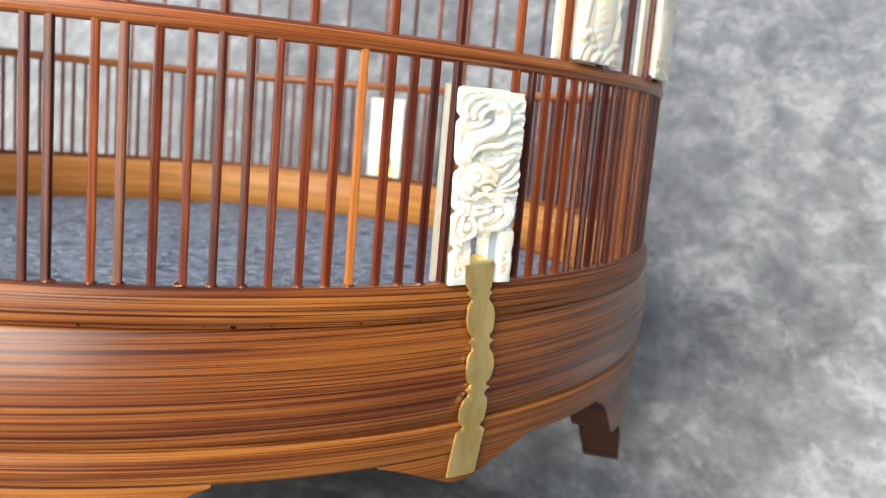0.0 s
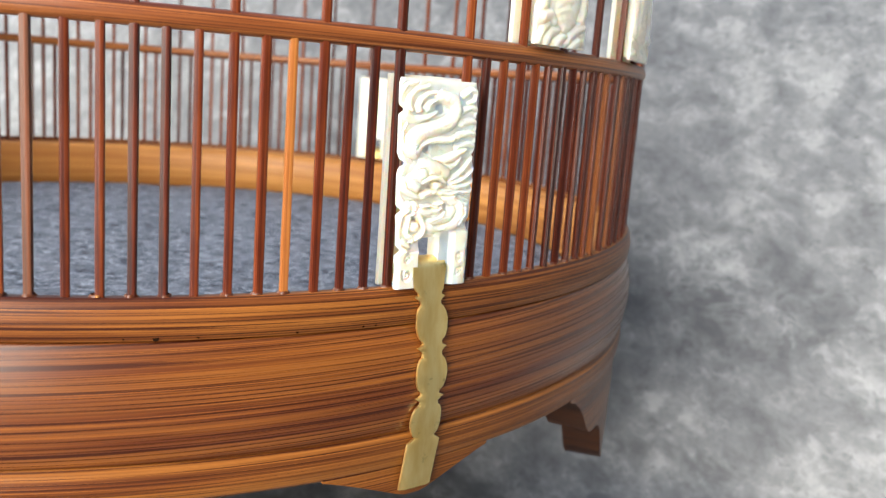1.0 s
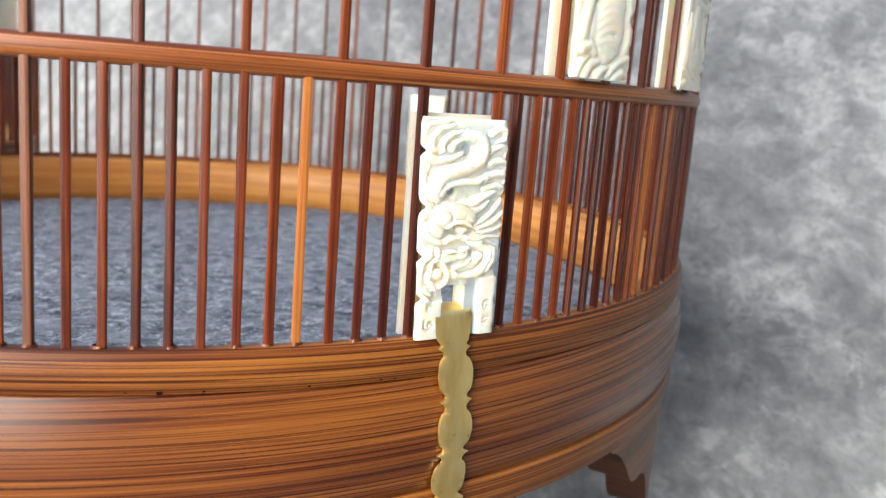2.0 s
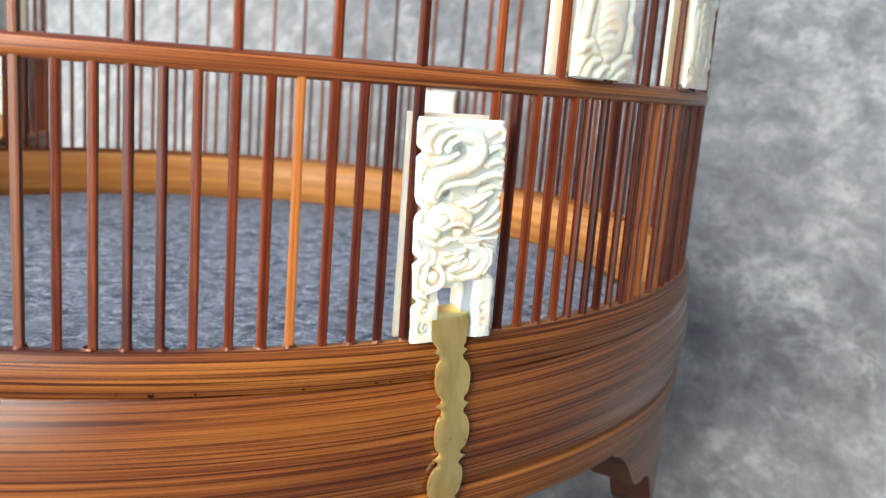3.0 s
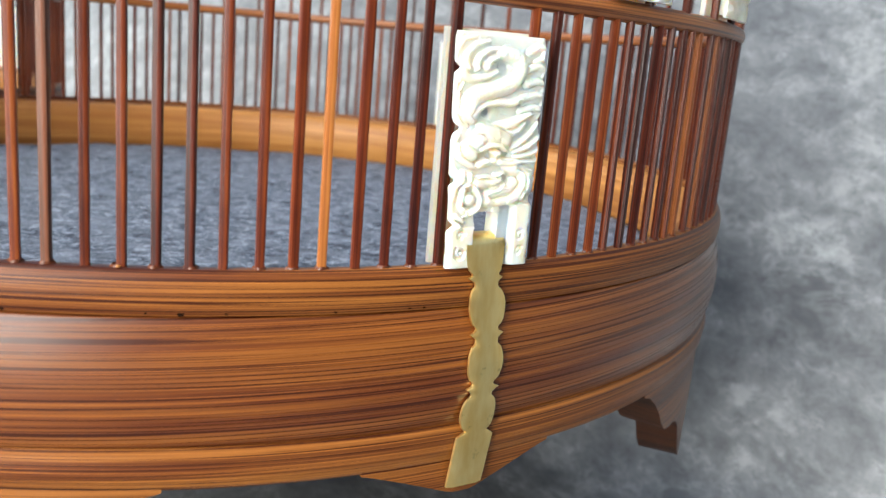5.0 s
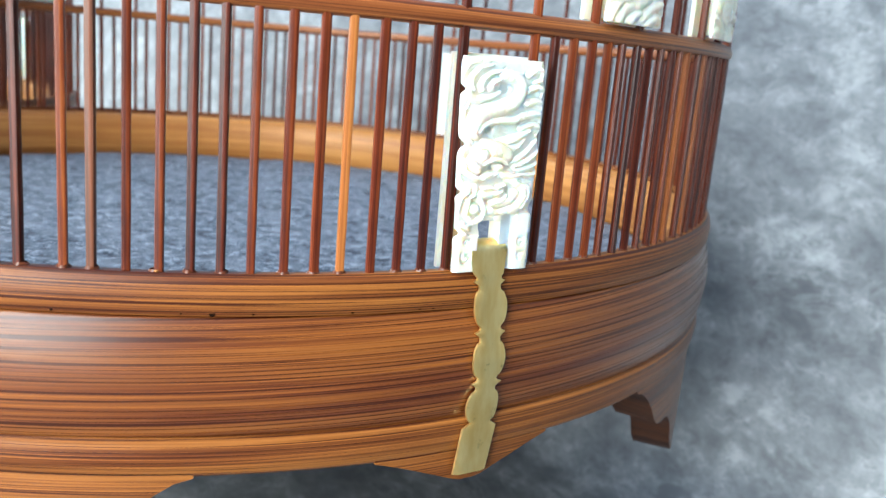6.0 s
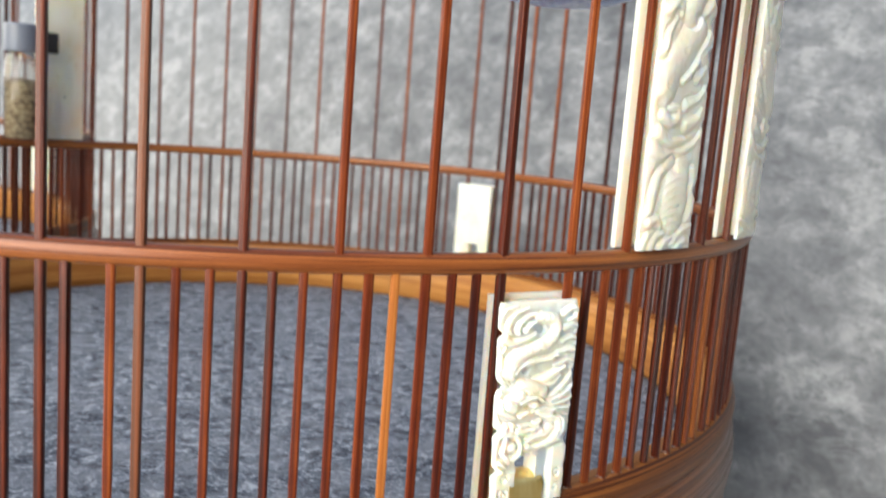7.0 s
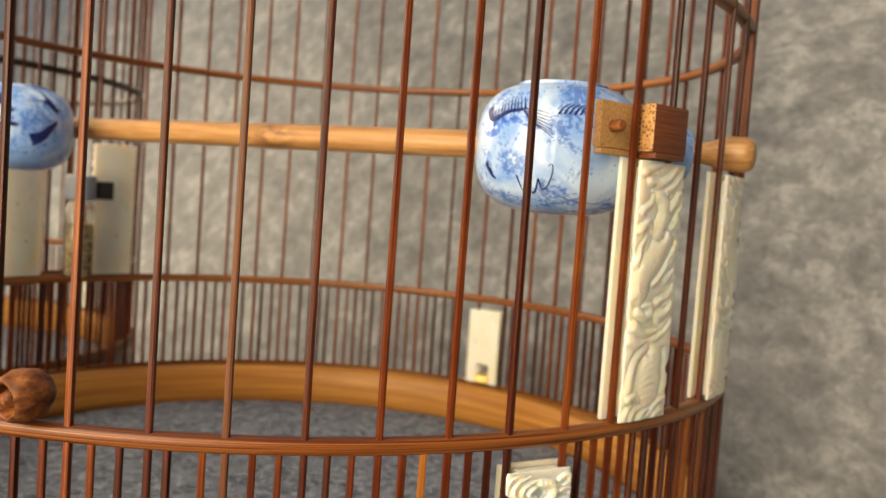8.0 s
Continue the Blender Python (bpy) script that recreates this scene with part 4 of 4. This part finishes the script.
# a bead of amber glue round the foot of each front rod
def glue_bead(seed):
    rng = random.Random(seed)
    verts, faces, seg = [], [], 14
    rows = [(0.0074, 0.0), (0.0070, 0.0008), (0.0062, 0.0018), (0.0054, 0.0030)]
    lumps = [rng.uniform(0.75, 1.2) for _ in range(seg)]
    for r, z in rows:
        for j in range(seg):
            a = 2 * math.pi * j / seg
            verts.append((R * r * lumps[j] * math.cos(a), R * min(r, 0.0066) * lumps[j] * math.sin(a), R * z * lumps[(j + 3) % seg]))
    for i in range(len(rows) - 1):
        faces += [(i * seg + j, i * seg + (j + 1) % seg, (i + 1) * seg + (j + 1) % seg, (i + 1) * seg + j) for j in range(seg)]
    return mesh_of("glue_bead", verts, faces, GLUE)


GLUE = Nodes("amber_glue").done((0.085, 0.022, 0.007), 0.30, spec=0.4)
beads = [glue_bead(i) for i in range(5)]
for k in range(-16, 23):
    if k not in (5, 6) and k % 4 != 1:
        p = at(0.996, k + SHIFT.get(k, 0.0), 0.0)
        part("glue_bead", beads[k % 5], cage).matrix_local = pose(p.x, p.y, p.z + 0.00005, 0, 0, STEP * k)

# crumbs of dried glue and dust at the rod feet
rng = random.Random(31)
for k in (-10.9, -8.0, -7.75, -5.9, 0.95, 8.6, 11.4):
    bm = bmesh.new()
    bmesh.ops.create_icosphere(bm, subdivisions=2, radius=R * rng.uniform(0.0014, 0.0028))
    for v in bm.verts:
        v.co *= 1 + 0.5 * noise.noise(v.co * 1800 + Vector((k, 0, 0)))
        v.co.z *= 0.6
    me = bpy.data.meshes.new("glue_crumb")
    bm.to_mesh(me)
    bm.free()
    me.materials.append(rng.choice((CARVED, INNER)))
    part("glue_crumb", me, cage, "crumb of dried glue").location = at(0.996 + rng.choice((-0.008, 0.0075)), k + rng.uniform(-0.1, 0.1), 0.0022)

# carved scroll on the hoop
def scroll_mesh(name):
    """A carved nut-shaped volute lying along x, hollowed at one end round a small inner curl."""
    prof = [(0.036, 0.0), (0.035, 0.010), (0.030, 0.019), (0.020, 0.027), (0.006, 0.032), (-0.010, 0.0325), (-0.022, 0.030), (-0.030, 0.0265), (-0.0325, 0.0235),
            (-0.031, 0.0205), (-0.022, 0.0190), (-0.012, 0.0175), (-0.012, 0.0125), (-0.022, 0.0120), (-0.029, 0.0095), (-0.031, 0.0050), (-0.030, 0.0)]
    seg = 40
    verts, faces = [], []
    for i, (x, r) in enumerate(prof):
        for j in range(seg):
            a = 2 * math.pi * j / seg
            wind = 0.0045 * a / (2 * math.pi) if 5 < i < 15 else 0.0
            ridge = 1 + 0.035 * math.sin(7 * a + 160 * x) * (r > 0.012 and i < 9)
            y, z = r * ridge * math.cos(a), r * ridge * math.sin(a)
            lump = 0.0016 * noise.noise((x * 70, y * 70, z * 70))
            verts.append((R * (x + wind + lump), R * (y + lump), R * (z * 1.04 - lump)))
    for i in range(len(prof) - 1):
        for j in range(seg):
            q = (j + 1) % seg
            faces.append((i * seg + j, i * seg + q, (i + 1) * seg + q, (i + 1) * seg + j))
    return sharpen(mesh_of(name, verts, faces, CARVED), 60)


p = at(1.004, -15.55, 0.3305)
part("carved_scroll", scroll_mesh("carved_scroll"), cage, "carved dark wooden scroll on the hoop").matrix_local = pose(p.x, p.y, p.z, 0, -6, STEP * -15.4 + 68)

# ---- felt mat ----
def felt_mat(place, name="felt_mat"):
    rings, seg = 60, 120
    verts, faces = [(0, 0, 0)], []
    for i in range(1, rings + 1):
        r = 0.940 * i / rings
        for j in range(seg):
            a = 2 * math.pi * j / seg
            x, y = R * r * math.cos(a), R * r * math.sin(a)
            z = 0.00035 * noise.noise((x * 260, y * 260, 0.3)) + 0.0006 * noise.noise((x * 40, y * 40, 2.0))
            verts.append((x, y, z))
    for j in range(seg):
        faces.append((0, 1 + j, 1 + (j + 1) % seg))
    for i in range(rings - 1):
        for j in range(seg):
            a, b = 1 + i * seg + j, 1 + i * seg + (j + 1) % seg
            faces.append((a, b, b + seg, a + seg))
    edge = 1 + (rings - 1) * seg
    n = len(verts)
    verts += [(verts[edge + j][0], verts[edge + j][1], -0.0032) for j in range(seg)]
    faces += [(edge + j, edge + (j + 1) % seg, n + (j + 1) % seg, n + j) for j in range(seg)]
    ob = new(name, mesh_of(name, verts, faces, FELT))
    ob.matrix_world = pose(*place)
    return tagged(ob, "thick blue-grey felt mat on the cage floor", "mat", "felt mats")


felt_mat((0, 0, -0.131 * R))
plinth(0.12 * R, 0.25 * R)

# ---- the second cage behind, darker hoop ----
CX, CY = -1.32 * R, 1.63 * R
cage_b = build_cage(0, (CX, CY, 0), (65,), False)
tagged(cage_b, "second brown bamboo bird cage standing behind, with a dark hoop", "bird cage", "bird cages")
build_plaque(cage_b, 66.9, False)
part("clasp", clasp_me, cage_b).matrix_local = pose(0, 0, 0, 0, 0, STEP * 66.9)
felt_mat((CX, CY, -0.131 * R))
plinth(CX + 0.12 * R, CY + 0.25 * R)


# ---- perch ----
def build_perch():
    a, b = at(1.055, 20.9, 0.730), at(1.055, 118.5, 0.730)
    a = a.lerp(b, 0.010)
    d = (b - a)
    length = d.length
    rx = R * 0.0280
    rot = Vector((1, 0, 0)).rotation_difference(d.normalized()).to_matrix().to_4x4()
    perch = new("perch")
    perch.matrix_world = Matrix.Translation(a) @ rot
    knob = [(0.0, 0.52), (0.0015, 0.84), (0.004, 1.04), (0.009, 1.14), (0.020, 1.15), (0.028, 1.05), (0.036, 0.84), (0.044, 0.70)]
    stick = [(0.044, 0.70), (0.056, 0.70), (0.078, 0.85), (0.11, 1.0), (0.3, 1.03), (0.495, 1.04), (0.512, 1.10), (0.522, 1.05), (0.54, 1.02), (0.8, 1.0), (1.0, 0.9)]
    for name, rows in (("end_knob", knob), ("stick", stick)):
        me = tube(name, [Vector((length * t, 0, 0)) for t, _ in rows], [rx * r for _, r in rows], PERCH, 20)
        part(name, me, perch, "turned round end knob" if name == "end_knob" else "")
    return tagged(perch, "honey-coloured wooden perch with a turned end knob", "perch")


build_perch()


# ---- porcelain feeding cups ----
def cup_shell():
    prof = []
    n = 26
    for i in range(n + 1):
        t = math.pi * (-0.5 + i / n)
        c, s = math.cos(t), math.sin(t)
        prof.append((0.134 * abs(c) ** 0.62, 0.104 * math.copysign(abs(s) ** 0.72, s)))
    return prof


def cup_surface(theta, z):
    pr = cup_shell()
    zs = [b for a, b in pr]
    r = float(np.interp(z, zs, [a for a, b in pr]))
    return Vector((R * r * math.cos(theta), R * r * math.sin(theta), R * z))


def build_cup(center, facing, strokes=True):
    cup = new("feeding_cup")
    cup.matrix_world = pose(center[0] * R, center[1] * R, center[2] * R, 0, 0, facing)
    prof = [p for p in cup_shell() if p[1] < 0.100]
    prof += [(0.072, 0.1025), (0.064, 0.104), (0.058, 0.100), (0.056, 0.09), (0.105, 0.06), (0.115, 0.0), (0.10, -0.06), (0.03, -0.085), (0.0, -0.086)]
    part("body", lathe("body", prof, PORCELAIN, 64, False), cup)
    d0, d1 = Vector((0.095, 0.055, 0.012)) * R, Vector((0.205, 0.095, 0.010)) * R
    part("lug", tube("lug", [d0, d0.lerp(d1, 0.8), d0.lerp(d1, 0.96), d1], [0.052 * R, 0.050 * R, 0.047 * R, 0.036 * R], PORCELAIN, 24), cup)
    lines, washes = [], []
    if strokes == "swath":
        washes += [([(2.50, 0.050), (2.75, 0.045), (3.0, 0.020)], 0.0340), ([(1.7, 0.02), (2.0, 0.04), (2.3, 0.01)], 0.0340), ([(2.3, -0.04), (2.6, -0.05), (2.9, -0.035)], 0.0220)]
        lines += [([(2.55, 0.078), (2.75, 0.080), (2.95, 0.066), (3.12, 0.040)], 0.0210), ([(2.62, -0.030), (2.80, -0.022), (2.95, 0.000), (3.10, 0.018)], 0.0150),
                  ([(1.75, 0.050), (1.95, 0.068), (2.15, 0.055), (2.30, 0.030)], 0.0180), ([(2.0, -0.02), (2.2, 0.005), (2.4, 0.002)], 0.0120)]
    elif strokes:
        rng = random.Random(8)
        back = [(-1.98, 0.062), (-1.90, 0.046), (-1.80, 0.042), (-1.68, 0.050), (-1.55, 0.056), (-1.44, 0.056), (-1.36, 0.060)]
        lines.append((back, 0.0052))
        washes.append(([(th, z - 0.014) for th, z in back[:6]], 0.0190))
        washes.append(([(-1.30, -0.070), (-1.00, -0.080), (-0.60, -0.082), (-0.20, -0.074)], 0.0130))
        washes.append(([(-0.80, 0.040), (-0.55, 0.050), (-0.30, 0.046)], 0.0180))
        washes.append(([(-1.42, 0.046), (-1.30, 0.036), (-1.16, 0.030)], 0.0100))
        for i in range(13):
            t = i / 12
            th = -1.93 + 0.55 * t
            zz = interp(th, back)
            lines.append(([(th, zz), (th - 0.03, zz + 0.012), (th - 0.055, zz + 0.021 + rng.uniform(-0.003, 0.003))], 0.0013))
        for i in range(7):
            lines.append(([(-1.42 + 0.02 * i, 0.058 - 0.003 * i), (-1.28 + 0.03 * i, 0.058 - 0.0055 * i), (-1.08 + 0.01 * i, 0.052 - 0.006 * i)], 0.0012))
        lines.append(([(-1.50, -0.046), (-1.45, -0.062), (-1.39, -0.066), (-1.35, -0.056), (-1.33, -0.040), (-1.30, -0.060), (-1.24, -0.058), (-1.18, -0.042), (-1.16, -0.026), (-1.19, -0.020), (-1.22, -0.026)], 0.0017))
        lines.append(([(-1.60, -0.040), (-1.55, -0.060), (-1.48, -0.074)], 0.0014))
        for i in range(2):
            lines.append(([(-2.08 + 0.05 * i, -0.022 - 0.009 * i), (-2.05 + 0.05 * i, -0.030 - 0.010 * i), (-1.97 + 0.04 * i, -0.038 - 0.009 * i)], 0.0046))
        for i in range(6):
            lines.append(([(-0.98 + 0.06 * i, 0.052), (-0.93 + 0.06 * i, 0.063), (-0.86 + 0.06 * i, 0.068)], 0.0015))
    turn, sink = (0.0, 0.0) if strokes == "swath" else (-0.42, -0.008)
    for name, group, ink, lift in (("blue_wash", washes, BLUE_WASH, 0.00008), ("brush_stroke", lines, COBALT, 0.00016)):
        for pts, wd in group:
            ts = np.linspace(0, 1, 4 * len(pts))
            tx = np.interp(ts, np.linspace(0, 1, len(pts)), [p[0] + turn - (0.17 if turn and p[1] > 0.015 else 0.0) for p in pts])
            tz = np.interp(ts, np.linspace(0, 1, len(pts)), [p[1] + sink for p in pts])
            for _ in range(2):
                tx[1:-1] = (tx[:-2] + tx[1:-1] + tx[2:]) / 3
                tz[1:-1] = (tz[:-2] + tz[1:-1] + tz[2:]) / 3
            verts, faces = [], []
            for i in range(len(ts)):
                j0, j1 = max(i - 1, 0), min(i + 1, len(ts) - 1)
                dx, dz = (tx[j1] - tx[j0]) * 0.12, tz[j1] - tz[j0]
                ln = math.hypot(dx, dz) + 1e-9
                wv = wd * (1 - 0.75 * ts[i])
                for s in (-1, 1):
                    q = cup_surface(tx[i] - s * wv * dz / ln / 0.12, tz[i] + s * wv * dx / ln)
                    flat = Vector((q.x, q.y, 0)).normalized()
                    verts.append(q + flat * lift + Vector((0, 0, 0.00004 if q.z > 0 else -0.00004)))
            for i in range(len(ts) - 1):
                faces.append((2 * i, 2 * i + 1, 2 * i + 3, 2 * i + 2))
            part(name, mesh_of(name, verts, faces, ink), cup, "soft blue wash" if ink == BLUE_WASH else "dark cobalt brush stroke")
    return tagged(cup, "blue and white porcelain feeding cup inside the cage", "feeding cup", "feeding cups")


build_cup((0.262, -0.802, 0.704), -30)
build_cup((-0.643, 0.346, 0.712), 140, "swath")


# ---- the wooden holder of the cup, outside ----
def build_clip(k, z, r):
    clip = new("cup_clip")
    clip.matrix_world = plate_pose(k, r, z)
    blk = box("block", -0.0015 * R, 0.080 * R, -0.0175 * R, 0.0125 * R, 0.009 * R, 0.080 * R, BLOCK_SIDE, 0.0004)
    blk.materials.append(BLOCK_END)
    for f in blk.polygons:
        if abs(f.normal.x) > 0.8:
            f.material_index = 1
    part("block", blk, clip, "dark red-brown bamboo block with open end grain")
    part("block_foot", box("block_foot", 0.003 * R, 0.075 * R, -0.0195 * R, 0.012 * R, 0.0, 0.0088 * R, BLOCK_SIDE, 0.0003), clip)
    part("end_piece", box("end_piece", -0.082 * R, 0.040 * R, 0.0150 * R, 0.030 * R, 0.009 * R, 0.077 * R, BLOCK_PALE, 0.0004), clip, "pale dotted bamboo end grain")
    part("end_foot", box("end_foot", -0.078 * R, 0.036 * R, 0.0155 * R, 0.029 * R, 0.0, 0.0086 * R, BLOCK_PALE, 0.0003), clip)
    peg_rows = [(0.020, 0.0085), (0.006, 0.0085), (-0.004, 0.0088), (-0.006, 0.0075), (-0.009, 0.0078), (-0.012, 0.0060)]
    part("peg", tube("peg", [((-0.056 + 0.35 * y - 0.006) * R, y * R, 0.041 * R) for y, _ in peg_rows], [r * R for _, r in peg_rows], CARVED, 14), clip, "small turned wooden peg")
    return tagged(clip, "small bamboo block clip over the guide strip", "clip")


build_clip(9.85, 0.694, 1.0045)


# ---- small clear feeder with a grey cap at the back wall ----
def build_feeder():
    f = new("water_feeder")
    p = at(0.925, 111.7, 0.30)
    f.matrix_world = pose(p.x, p.y, p.z, 0, 0, STEP * 111.7)
    bottle = [(0.0, 0.0), (0.036, 0.0), (0.040, 0.006), (0.040, 0.20), (0.034, 0.225), (0.030, 0.23), (0.0, 0.23)]
    part("bottle", lathe("bottle", bottle, GLASS, 32, False), f, "clear glass bottle")
    seeds = Nodes("tan_seed_mix")
    v = seeds.node("ShaderNodeTexVoronoi", Scale=1.0)
    seeds.link(seeds.coords((420, 420, 420)), v.inputs["Vector"])
    mat = seeds.done(seeds.ramp(v.outputs["Distance"], [(0.1, (0.55, 0.46, 0.30)), (0.5, (0.36, 0.28, 0.17)), (0.8, (0.14, 0.10, 0.06))]), 0.6)
    part("seed_filling", lathe("seed_filling", [(0.0, 0.004), (0.032, 0.004), (0.035, 0.010), (0.035, 0.150), (0.028, 0.158), (0.0, 0.162)], mat, 32, False), f, "tan seed filling")
    part("cap", lathe("cap", [(0.0, 0.231), (0.040, 0.231), (0.042, 0.235), (0.042, 0.300), (0.038, 0.305), (0.0, 0.305)], GLASS_METAL, 32, False), f, "grey cap")
    part("stopper", box("stopper", -0.092 * R, -0.043 * R, -0.025 * R, 0.025 * R, 0.235 * R, 0.290 * R, BLACK, 0.0004), f, "black stopper")
    return tagged(f, "small clear feeder bottle with a grey cap", "feeder")


build_feeder()
